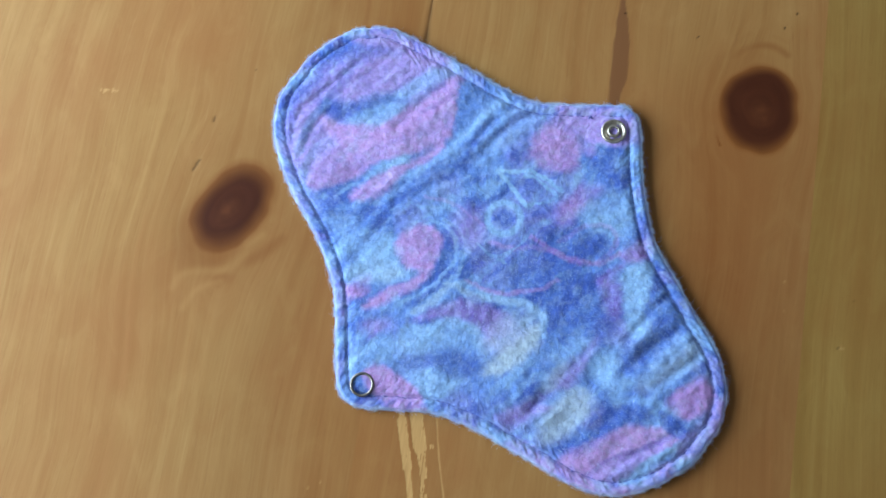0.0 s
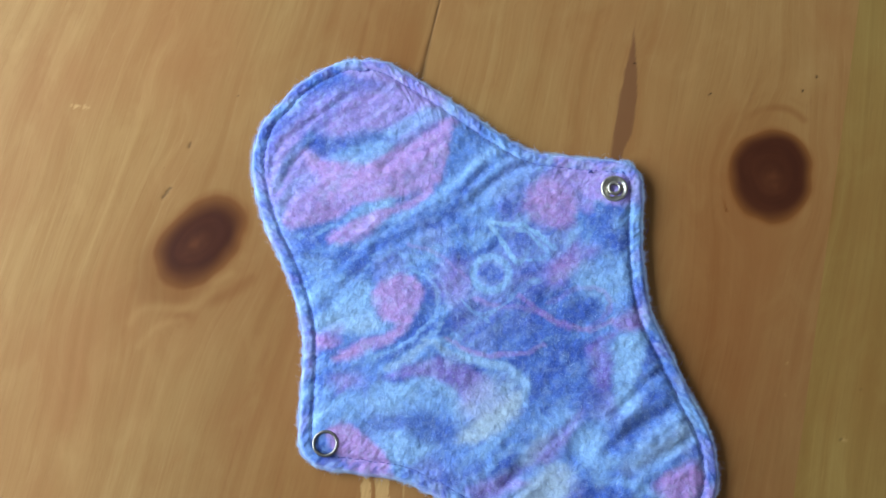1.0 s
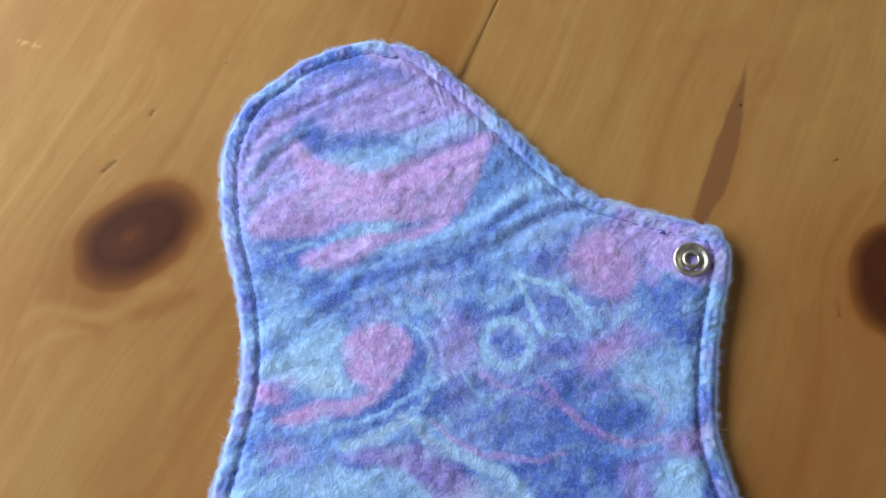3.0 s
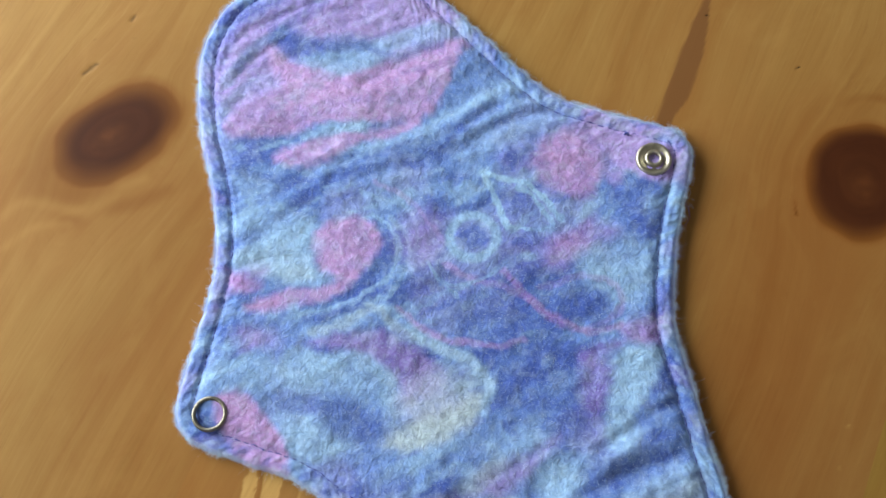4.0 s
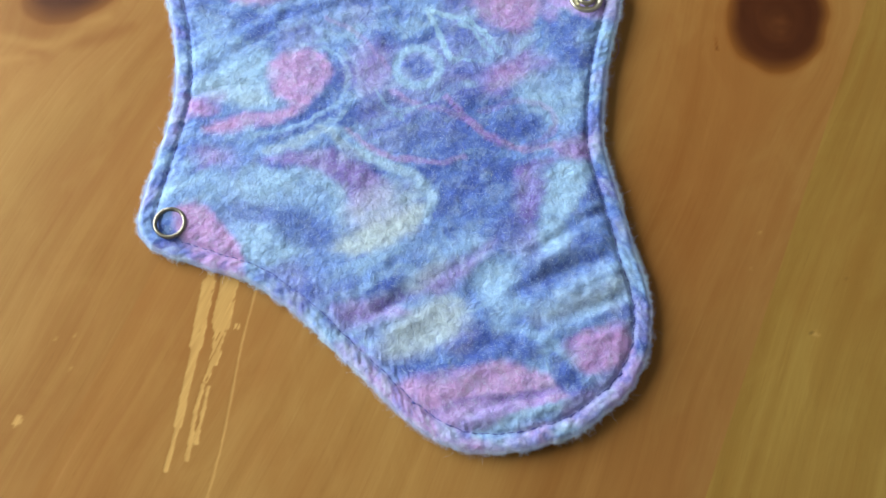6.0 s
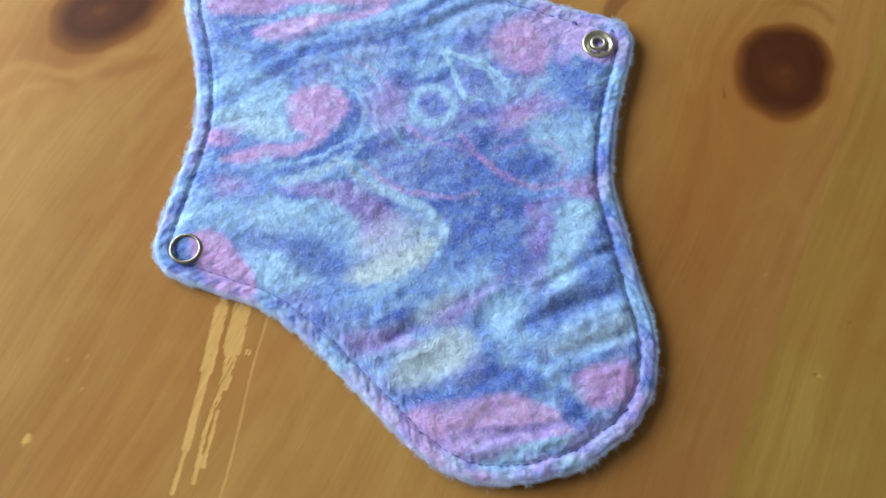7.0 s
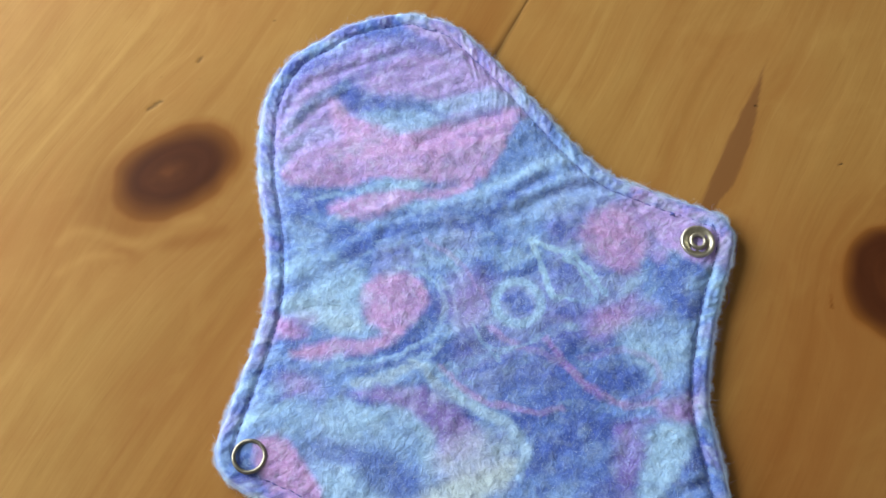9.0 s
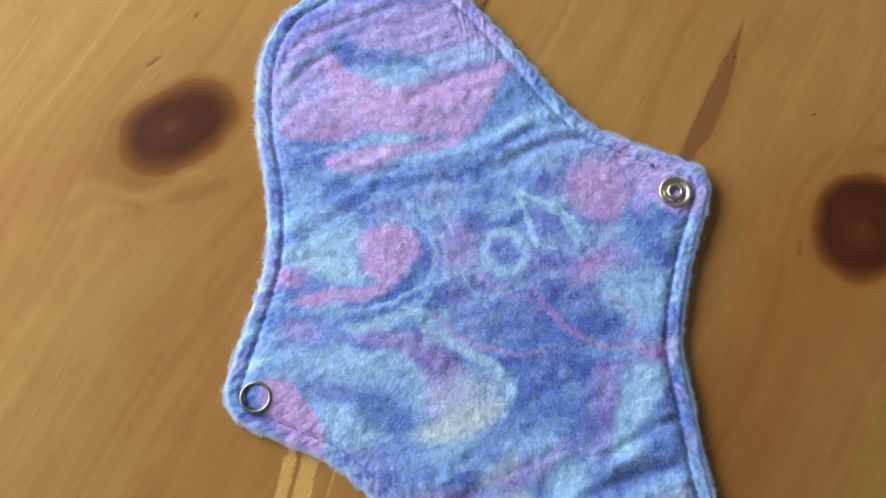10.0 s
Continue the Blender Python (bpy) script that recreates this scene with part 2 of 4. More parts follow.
for name, y0, y1, z0, z1 in (("frame_side", -WINDOW_W / 2, -WINDOW_W / 2 + 0.05, 0, WINDOW_H), ("frame_side", WINDOW_W / 2 - 0.05, WINDOW_W / 2, 0, WINDOW_H),
                             ("frame_rail", -WINDOW_W / 2 + 0.05, WINDOW_W / 2 - 0.05, 0, 0.05), ("frame_rail", -WINDOW_W / 2 + 0.05, WINDOW_W / 2 - 0.05, WINDOW_H - 0.05, WINDOW_H)):
    bm = bmesh.new()
    box_bm(bm, 0, 0.05, y0 + 0.002, y1 - 0.002, z0 + 0.002, z1 - 0.002, 0.004)
    part(name, mesh_bm(name, bm, False), WHITE, window)

# ---- the pine table ----
LEAN_BOARD = radians(11.2)
GX, GY = math.sin(LEAN_BOARD), math.cos(LEAN_BOARD)
table = tagged(new("pine_table"), "varnished amber pine table of knotty edge-glued boards", "table")
table.location = (0, 0, FLOOR_Z)
KNOTS = [(-86.6, 87.0, 22.4, 15.2, 49.0, 3.0), (120.4, 114.2, 18.6, 15.4, 80.0, 0.0)]
RUDDY = [(-22.0, 130.0, 26.0, 0.9, False), (-45.0, -10.0, 26.0, 0.7, True), (98.0, 60.0, 26.0, 0.7, False), (84.0, 0.0, 20.0, 0.4, False)]
FIGURE = [("-109.5,56.8 -106.0,61.5 -98.5,62.5 -90.5,62.4 -85.1,64.0 -82.3,67.7 -80.4,71.6 -74.0,75.4", 1.7, 0.26),
          ("-91.4,58.2 -86.4,60.7 -81.1,64.8 -73.8,68.1 -67.1,73.3", 3.0, -0.34),
          ("-97.4,65.9 -90.0,65.1 -84.8,67.4 -82.8,70.9", 1.6, -0.3),
          ("-105.2,48.3 -99.7,55.3 -90.5,58.1", 1.5, 0.25),
          ("-82.8,68.0 -82.8,69.8 -82.0,71.1", 0.6, -0.5),
          ("113,135.5 117.5,139.2 123.4,140.4 129,139.4 133.5,135.5", 1.9, -0.36), ("108,131 114,142 124,146 134,141", 1.6, -0.14), ("104,100.6 103.5,102.6 103.4,104.4", 0.5, -0.8)]
CRACK = -36.9
CHIPS = [("-21.8,8 -21.5,3", 1.0, 0.5), ("-21.5,2 -21.0,-4.7 -20.0,-14.9", 1.75, 0.7), ("-20.0,-14.9 -19.2,-27.2 -18.6,-36", 1.05, 0.5), ("-18.6,-36 -18.3,-47.4", 0.6, 0.4),
         ("-16.6,8 -15.9,0 -15.2,-8", 2.4, 0.7), ("-15.2,-8 -14.6,-13.6 -14.3,-18.3", 1.45, 1.4), ("-14.3,-18.3 -15.0,-23.2", 0.9, 1.6), ("-13,-9.2 -11,-7.8", 0.7, 1.2),
         ("-15.3,-24.8 -15.1,-30.9 -14.3,-38.2 -13.8,-44.0", 0.5, 0.9), ("-13.7,-25.0 -13.2,-33.5 -12.8,-39.3", 0.45, 0.9),
         ("-8.6,4 -8.5,-9.1 -7.8,-20.0 -7.0,-29.0 -6.3,-39.3 -6.2,-52.0", 0.33, 0.3), ("-59,-42.5 -59.4,-44", 0.7, 0.8), ("-56.8,-20.6 -56.6,-21.4", 0.2, 0.2), ("-51.9,-18.7 -52.1,-19.5", 0.22, 0.2),
         ("-50.3,-27 -50.4,-27.8", 0.2, 0.2), ("-141,140.5 -135,140", 0.5, 2.0), ("138.6,21.4 139.4,20.4", 0.4, 0.2), ("120.4,35.6 120.6,35.4", 0.22, 0.2), ("121.5,46.0 121.8,46.6", 0.2, 0.2)]


def spread(span, cell, close):
    """Steps of that size over a span, closer over a part of it."""
    if not close:
        return np.linspace(span[0], span[1], max(2, int((span[1] - span[0]) / cell)))
    a, b = close
    return np.concatenate([np.arange(span[0], a, cell), np.arange(a, b, 0.27), np.linspace(b, span[1], int((span[1] - b) / cell))])


def board(p0, p1, tint, cell, shift):
    """One board of the top: p is across the grain, s along it, both in millimetres."""
    ps, ss = spread((p0, p1), cell, (-26, 8) if cell < 0.65 else None), np.concatenate([np.linspace(-500, -92, 12), spread((-90, 250), cell, (-52, 5) if cell < 0.65 else None), np.linspace(252, 700, 12)])
    p, s = np.meshgrid(ps, ss, indexing="ij")
    x, y = p * GY + s * GX, -p * GX + s * GY
    gp, gs = p + 5 * (grit(x, y, 70, 1) - 0.5) + 2 * (grit(x, y, 26, 2) - 0.5), s.copy()
    knot, heart, pale = np.zeros(p.shape), np.zeros(p.shape), np.zeros(p.shape)
    ringway = np.zeros((*p.shape, 3))
    for kx, ky, ra, rb, turn, tail in KNOTS:
        c, q = math.cos(radians(turn)), math.sin(radians(turn))
        dx, dy = x - kx, y - ky
        dx, dy = dx + 2.2 * (grit(x, y, 14, 3) - 0.5), dy + 2.2 * (grit(x, y, 14, 4) - 0.5)
        u, v = (dx * c + dy * q) / ra, (-dx * q + dy * c) / rb
        r = np.sqrt(u * u + v * v) + 1e-6
        kp = kx * GY - ky * GX
        gp -= (p - kp) * np.exp(-((r / 1.35) ** 2)) * 0.75
        gp += 2.5 * np.exp(-((r - 1.2) / 0.5) ** 2) * (grit(x, y, 9, 5) - 0.5)
        soft_side = 0.10 * np.clip(-u, 0, 1) if tail else 0.0
        knot = np.maximum(knot, 1 - step((0.52 if tail else 0.70) - 2 * soft_side, 1.15 + soft_side, r + 0.10 * (grit(x, y, 6, 7) - 0.5)))
        if tail:
            far = np.sqrt(((u + 0.25) / 1.35) ** 2 + (v / 1.25) ** 2)
            knot = np.maximum(knot, 0.30 * (1 - step(0.6, 1.05, far)))
        knot = np.maximum(knot, 0.13 * np.exp(-((r / 1.9) ** 2)))
        heart = np.maximum(heart, 0.5 * np.exp(-((((u + 0.08) ** 2 + v * v) ** 0.5 / 0.22) ** 2)) * (0.5 + 0.9 * grit(x, y, 2.0, 6)))
        near = r < 1.6
        ringway[near] = np.stack([r * 4, u * 0.7, v * 0.7], -1)[near]
    streak = step(-0.15, 0.5, signed(x + 0.6 * (grit(x, y, 5, 11) - 0.5), y, spline(points("73.5,175.8 73.2,166 73.7,155 73.5,143.5 71,130 67.4,120 62,92 55,95 62.6,120 67.3,147 72.2,169"), True, 4))) * 0.85 if p1 > 60 and p0 < 60 else np.zeros(p.shape)
    dent = np.zeros(p.shape)
    for text, wide, ragged in CHIPS:
        line = spline(points(text), False, 4)
        rough = ragged * (grit(p * 1.8, s * 0.30, 1.1, 21) - 0.5) + 0.7 * min(ragged, 1.5) * (grit(p * 1.6, s * 0.7, 0.7, 22) - 0.5)
        d = line_distance(x, y, line, False) + 0.6 * rough
        gap = step(0.32, 0.46, grit(p * 1.6, s * 0.22, 0.8, 23) + (0.34 if ragged < 1.0 else 0.04))
        m = (1 - step(wide - 0.25, wide + 0.25, d)) * gap
        pale, dent = np.maximum(pale, (0.92 if wide > 0.4 else 0.5) * m * (0.72 + 0.4 * grit(p * 2.0, s * 0.2, 1.0, 24))), np.maximum(dent, m)
    for text, wide, much in FIGURE:
        m = np.exp(-((line_distance(x, y, spline(points(text), False, 4), False) / wide) ** 2)) * (0.35 + 0.65 * step(0.1, 0.6, grit(x, y, 7, 27))) * 0.75
        if much > 0:
            pale = np.maximum(pale, m * much)
        else:
            knot = np.maximum(knot, -m * much)
    pit = np.zeros(p.shape)
    for px, py, ra in PITS:
        pit = np.maximum(pit, 1 - step(ra * 0.3, ra * 1.1, np.hypot(x - px, y - py)))
    for text in NICKS:
        pit = np.maximum(pit, 0.55 * (1 - step(0.1, 0.8, line_distance(x, y, points(text), False))))
    crack = np.exp(-((p - CRACK) / (0.35 + 0.75 * step(172, 150, s))) ** 2) * step(136, 148, s) * (0.42 + 0.3 * grit(p, s, 6, 25)) * (1 - step(205, 235, s))
    pit = np.maximum(pit, np.clip(crack, 0, 1))
    z = -0.04 * dent - 0.25 * pit + 0.03 * (grit(gp, gs * 0.03, 2.5, 31) - 0.5)
    n0, n1 = p.shape
    top = np.stack([x, y, z], -1).reshape(-1, 3) / 1000
    low = top.copy()
    low[:, 2] = -0.028
    rim = [i * n1 for i in range(n0)] + [(n0 - 1) * n1 + j for j in range(1, n1)] + [i * n1 + n1 - 1 for i in range(n0 - 2, -1, -1)] + [j for j in range(n1 - 2, 0, -1)]
    verts = np.concatenate([top, top[rim], low[rim]])
    idx = np.arange(n0 * n1).reshape(n0, n1)
    faces = np.stack([idx[:-1, :-1], idx[1:, :-1], idx[1:, 1:], idx[:-1, 1:]], -1).reshape(-1, 4).tolist()
    base, k = n0 * n1, len(rim)
    faces += [(base + i, base + k + i, base + k + (i + 1) % k, base + (i + 1) % k) for i in range(k)] + [tuple(base + k + i for i in range(k))]
    verts[:, 2] -= FLOOR_Z
    me = mesh_of("board", verts, faces)
    pad_out = lambda a: np.concatenate([a.reshape(n0 * n1, -1), a.reshape(n0 * n1, -1)[rim], a.reshape(n0 * n1, -1)[rim]])
    store(me, "grain", "FLOAT_VECTOR", pad_out(np.stack([gp + shift, gs + shift * 3, 0 * gp], -1)))
    store(me, "ringway", "FLOAT_VECTOR", pad_out(ringway))
    tints = np.ones((*p.shape, 4))
    tints[..., :3] = tint
    # window light put into the tint: boards brighten towards the left
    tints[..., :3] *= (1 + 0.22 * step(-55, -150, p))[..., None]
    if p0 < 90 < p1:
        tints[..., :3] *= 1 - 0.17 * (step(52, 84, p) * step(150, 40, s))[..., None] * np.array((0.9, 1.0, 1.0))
    for rx, ry, size, much, across in RUDDY:
        if across or p0 < rx * GY - ry * GX < p1:
            m = much * np.exp(-((((x - rx) * GY - (y - ry) * GX) / size) ** 2) - (((x - rx) * GX + (y - ry) * GY) / (3.2 * size)) ** 2)[..., None]
            tints[..., :3] *= 1 - m * np.array((0.10, 0.26, 0.36))
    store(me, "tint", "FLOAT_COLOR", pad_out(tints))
    for name, a in (("knot", knot), ("heart", heart), ("streak", streak), ("pale", pale), ("pit", pit)):
        store(me, name, "FLOAT", pad_out(np.clip(a, 0, 1)))
    return part("board", me, PINE, table)


NICKS = ("-102.4,103.8 -100.6,106.2", "-100.8,106.4 -99.6,107.8", "-94.2,124.0 -93.8,125.5")
PITS = [(72.8, 158.2, 0.6), (100.3, 146.0, 0.4), (-77.0, 144.5, 0.4), (-87.2, 141.4, 0.4), (-103.1, 115.8, 0.4), (-91.2, 118.4, 0.4), (138.0, 21.4, 0.5), (133.9, 147.1, 0.6), (139.4, 152.7, 0.6), (145.9, 37.7, 0.3), (99.5, 145.3, 0.4)]
board(-520, -240, (1.06, 1.06, 1.16), 8, 300)
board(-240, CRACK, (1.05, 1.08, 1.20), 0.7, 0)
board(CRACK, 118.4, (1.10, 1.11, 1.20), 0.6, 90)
board(118.4, 280, (0.92, 1.03, 0.88), 0.9, 500)
for p, s in ((-470, -440), (230, -440), (-470, 640), (230, 640)):
    x, y = (p * GY + s * GX) / 1000, (-p * GX + s * GY) / 1000
    bm = bmesh.new()
    box_bm(bm, x - 0.032, x + 0.032, y - 0.032, y + 0.032, 0, -FLOOR_Z - 0.0285, 0.004)
    part("leg", mesh_bm("leg", bm, False), WHITE, table, "square white painted table leg")

# ---- the printed flannel pad ----
PAD_X, PAD_Y = 0.0143, 0.0612
OUTLINE = spline(points("-81,43.8 -83,53.3 -83,61.7 -81,69.9 -76.6,76.9 -68.5,86.6 -58.7,93.3 -49.8,97.1 -42.9,97.3 -34.9,96.4 -28.8,93 -19.1,86.9 -8.1,79.5 6,69.3 14.6,63.7 22.1,60.6 32,59.2 42.8,58.2 53,57.1 57,54.9 59.3,51.3 59.8,45 59.3,33.7 59.4,17.9 61.5,2.4 68.7,-14.2 74.1,-26.7 "
                        "79.2,-37.2 81.5,-46.1 81.8,-53.2 80.1,-61.2 76.7,-68 71,-74.7 64.5,-80.4 56.2,-84.9 46,-87.9 39,-88.4 31.2,-87.1 22.4,-83.1 12.7,-76.8 2.9,-71 -7,-64.6 -17.1,-59.5 -24.3,-56.9 -35.8,-55.4 -50.4,-53.8 -55.7,-51.3 -58.6,-47.4 -59.6,-40.6 -59.8,-27.9 -59.7,-17.1 -60.8,-6.2 -63.6,3.9 -69,16.6 -75.2,28.3"), True, 10) * 1.006
INKS = {"pink": lin(200, 162, 218), "rose": lin(178, 128, 196), "lilac": lin(182, 162, 226), "plum": lin(112, 92, 168), "blue": lin(106, 148, 216), "deep": lin(66, 96, 182),
        "light": lin(156, 204, 242), "cream": lin(184, 212, 220)}
marks, creases = [], []


def blot(ink, soft, strength, text):
    marks.append((ink, soft, strength, spline(points(text), True, 5), True))


def crease(wide, deep, text):
    creases.append((wide, deep, spline(points(text), False, 5)))


def stroke(ink, wide, strength, text):
    marks.append((ink, wide, strength, spline(points(text), False, 5), False))


blot("lilac", 4.0, 0.5, "-73.8,36.6 -77.9,55.2 -68.6,75.6 -45,88.3 -22.7,87.4 -8.3,78.8 -10.2,65.8 -34.1,52.7 -58.4,45.6")
blot("lilac", 1.5, 0.75, "-57.8,72.2 -45.9,82.2 -30.3,85.2 -16.9,81 -29.4,72.6 -40.6,69.3 -52,66.8")
blot("lilac", 2, 0.55, "-79.6,57.9 -66.6,69.7 -61.5,50.8 -67.8,38.4 -74.6,42.4")
blot("lilac", 2, 0.80, "-49.6,95.4 -33.5,94.7 -11.3,80.4 -13.7,76.5 -36,87.8 -49.6,91.3")
blot("pink", 1.3, 0.81, "-63.4,60.3 -56.5,56.1 -44.4,55.8 -32.4,60.1 -19.9,67.6 -9.6,73.7 -9.8,64.4 -11.2,52.7 -14.3,47.4 -28.4,42.5 -43.2,39.7 -52.4,34 -61.4,31.4 -70.3,32.5 -67.8,38.4 -59.1,47.7 -62.3,55.1")
blot("pink", 1.3, 0.81, "-52.9,26 -49.5,31.3 -38.5,37.4 -27.6,39.8 -16.7,46.7 -17.9,41.9 -31.4,35.1 -38.2,28.1 -47.4,24.8")
blot("light", 0.9, 0.70, "-47.9,34.2 -41.5,38.4 -30.7,41.5 -31.1,38.5 -41.7,35.1")
blot("deep", 1.2, 0.80, "-65.6,66.8 -58.3,67.3 -52.7,65 -38.7,67.5 -33.2,67.1 -36.9,61.8 -49.2,58.2 -57.2,58.2 -63.3,61.9")
blot("light", 2, 0.55, "-45.4,63.2 -30.8,68.3 -34.2,61.8 -45.2,58.3")
stroke("light", 3.2, 0.60, "-31.9,67.5 -21.3,72.6 -9.5,78.4")
stroke("light", 2.5, 0.50, "-71.9,38.7 -67.6,45.2 -60,50.4")
stroke("light", 2.2, 0.50, "-73.7,47.2 -69.3,57.8 -61.4,66.4")
stroke("light", 2.2, 0.45, "-52.1,46.7 -44.2,55.1 -34,61.1")
# deep strokes here paint shade into the folds of the upper lobe
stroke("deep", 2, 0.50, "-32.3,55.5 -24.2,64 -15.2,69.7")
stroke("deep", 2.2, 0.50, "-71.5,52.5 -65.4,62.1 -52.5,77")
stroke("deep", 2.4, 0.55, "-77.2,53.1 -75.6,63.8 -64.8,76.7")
blot("blue", 1, 0.90, "-8.1,70.3 3.4,69 2.9,60.6 -8.2,53.6 -10.6,55.1")
stroke("light", 3, 0.50, "-8.3,49.1 -1.2,56.4 10,63.4")
stroke("light", 2.6, 0.50, "-1.5,47.5 9.5,55.1 20.1,58.9")
# shade of the two long folds, painted along their crease lines
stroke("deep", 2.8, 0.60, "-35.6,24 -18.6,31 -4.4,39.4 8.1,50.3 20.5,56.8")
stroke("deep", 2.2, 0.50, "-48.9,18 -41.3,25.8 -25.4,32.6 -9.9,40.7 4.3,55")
stroke("light", 1.6, 0.45, "-26.4,35.9 -15.4,42 -7.1,49.5")
blot("pink", 1.6, 0.72, "18.1,45.3 25.5,51.8 31.2,48.4 36.4,41.5 35.5,34.4 31.3,31.1 25.7,34.3 21.9,40.1")
blot("lilac", 1.2, 0.95, "27.9,59 42.6,57.1 53.4,55.9 59.2,47.9 58.9,39.4 43.7,42 33.4,49.6")
blot("deep", 2, 0.60, "37.1,40.9 45.5,37.4 53,24.5 42.7,29.6")
blot("light", 1.5, 0.80, "53.8,39.8 59.5,38.7 59.1,28.6 53.5,31.2")
blot("light", 1.5, 0.60, "49.7,37.1 53.3,33.5 52.2,27.9 49.7,31.4")
blot("light", 2.5, 0.95, "-55.9,-5 -51.3,1.7 -43.7,9.4 -35.9,9 -34.2,-0 -29,-4.4 -36.6,-7.9 -49.9,-5.9")
blot("cream", 2, 0.50, "-54.2,-4.5 -47,0.3 -38.1,0.2 -33.8,-5.2 -43.3,-6.6")
stroke("deep", 1.6, 0.45, "-59.9,0.6 -51.5,5.8 -43.8,13.5")
blot("pink", 1.3, 0.85, "-36.2,4.1 -32.7,11 -26,13.9 -20.3,12.1 -17.7,7.5 -19.7,1.6 -22.9,-4 -28.8,-3.1 -33.2,-1")
blot("pink", 1.3, 0.85, "-49.4,-16 -41.9,-10.8 -30.7,-6.9 -22.1,-0.5 -24.9,-7.5 -34.8,-13.3 -44.8,-16.7")
blot("pink", 1.3, 0.68, "-56,-8.3 -48.8,-8.9 -46.5,-10.2 -53.6,-12.9")
stroke("light", 0.9, 0.50, "-21.5,15.9 -15.6,12.2 -12.6,6.3 -13.4,-0.5 -18.2,-7.1 -25.2,-12.4 -35.1,-16.1")
stroke("light", 0.9, 0.40, "-17,15.8 -11.1,10.8 -9.3,3.3 -11.7,-4.2 -17.6,-9.3")
stroke("light", 0.7, 0.35, "-27,21.3 -13.7,19.6 -8.8,11.4 -7.7,1.1")
stroke("pink", 0.9, 0.32, "-24.2,24.9 -14.4,22.1 -8.3,18.4 -2.1,12")
stroke("light", 2.4, 0.75, "-30.1,-19.8 -21.6,-15.8 -14.8,-10.2 -9.4,-14.1 -1.1,-15.5 7.8,-17.2 14.5,-20.1 18.1,-23.9 16.8,-29 12.3,-33.8")
stroke("pink", 1.1, 0.57, "-9.7,-8.8 -1.9,-12.6 6.8,-13.8 15,-13.2 24.5,-10.5")
stroke("pink", 1, 0.51, "0.8,6.2 5.9,3.1 15.8,2.5 24.9,0.1 36.1,-4.2")
stroke("light", 0.6, 0.60, "-4.7,5.9 0.4,0.9 4.9,-2.3")
stroke("light", 0.6, 0.50, "-0.6,-0.1 8.5,2.6 13.4,7.3")
blot("lilac", 1.6, 0.5, "-29.3,-22.4 -21,-17.9 -12.9,-16.4 -9.1,-17.1 5.4,-21.5 6.9,-27.1 -1.1,-31.8 -9.2,-24.6 -20.8,-22.4")
blot("lilac", 2, 0.60, "-49.3,-23.2 -39.6,-21 -37.6,-24.8 -46.5,-27.4")
blot("light", 2.6, 0.42, "-47,-34.4 -38.5,-27.6 -27.7,-30.6 -18.8,-32.2 -9.8,-34.4 -7.9,-44.3 -16.2,-51.3 -27.5,-52.3 -36.9,-42.3")
blot("deep", 2.2, 0.50, "-39.6,-34.6 -31.2,-34.6 -22.1,-36.8 -27.5,-41.9 -35.1,-40.5")
stroke("light", 3, 0.85, "-33.5,-26.1 -25.2,-27.4 -18.8,-24.7 -11.4,-25.2 -6.8,-28.7 -7.4,-32.5")
blot("cream", 1.8, 0.90, "-6.8,-44 -0.6,-37.6 8.2,-31.5 16.2,-26.8 15.8,-33.9 6.3,-41.5 -3.1,-45")
blot("lilac", 2.4, 0.4, "-7.1,-27.6 4.4,-26.6 12.2,-29.1 6.9,-35.4 -2.3,-35.7")
blot("cream", 2.6, 0.4, "-2.4,-27.4 5.4,-21.5 15.1,-22.3 14.4,-28.5 4.4,-34.9 -1.9,-33.2")
blot("blue", 2, 0.60, "-18.5,-33.3 -10.5,-32.2 -5.4,-41.3 -13.5,-41.3")
blot("pink", 1.2, 0.2, "-49.9,-41.3 -43.6,-37 -37.1,-41.7 -30,-48.4 -26.8,-56 -36.5,-56.6 -44.7,-50.4")
blot("rose", 2.2, 0.36, "26.4,19.7 38.6,25.9 44.4,24.3 34.6,15.8")
blot("pink", 2.5, 0.42, "28,18.1 36.3,19.2 32.8,12.9 26.3,9.7")
blot("light", 2.6, 0.60, "35,14.2 48.9,17 55.4,11.7 51.2,5.4 43.3,3.7 36.4,7.5")
blot("deep", 3, 0.50, "13.1,8.5 26.3,9.7 34.7,4.4 44.1,-0.4 29.9,-5.8 12.1,-11 6,-6.5")
blot("deep", 2, 0.50, "31.1,4.7 41.2,7.6 43.9,0.8 34.9,-1.8")
stroke("lilac", 1.1, 0.50, "26.3,4.5 33.8,8.7 44.6,8.6 47,2.9 39.1,-4.4")
blot("rose", 1.6, 0.41, "48.1,-2.4 58.8,3.2 61.3,-1 53.3,-4.9")
blot("rose", 1.8, 0.36, "39.1,-9.9 49.2,-5.1 46.1,-9.7 43.1,-14.8")
blot("lilac", 2.6, 0.2, "41.1,-13.6 48.3,-12.1 48.4,-23.3 47.6,-32.7 41.8,-29.9 41.5,-20.6")
blot("light", 1.6, 0.95, "48.6,-7.5 58.6,-5.4 58.7,-12 55.4,-21.3 57.1,-30 49.7,-34.6 48.3,-24.5 48.9,-14.9")
blot("deep", 3, 0.50, "10.6,-17 40.9,-10.8 48.7,-25.8 34.8,-34 22.3,-23")
blot("light", 2.4, 0.60, "15.1,-49.3 21,-41.5 32,-32.6 35.1,-35.3 26.3,-42.4 18.5,-53.1")
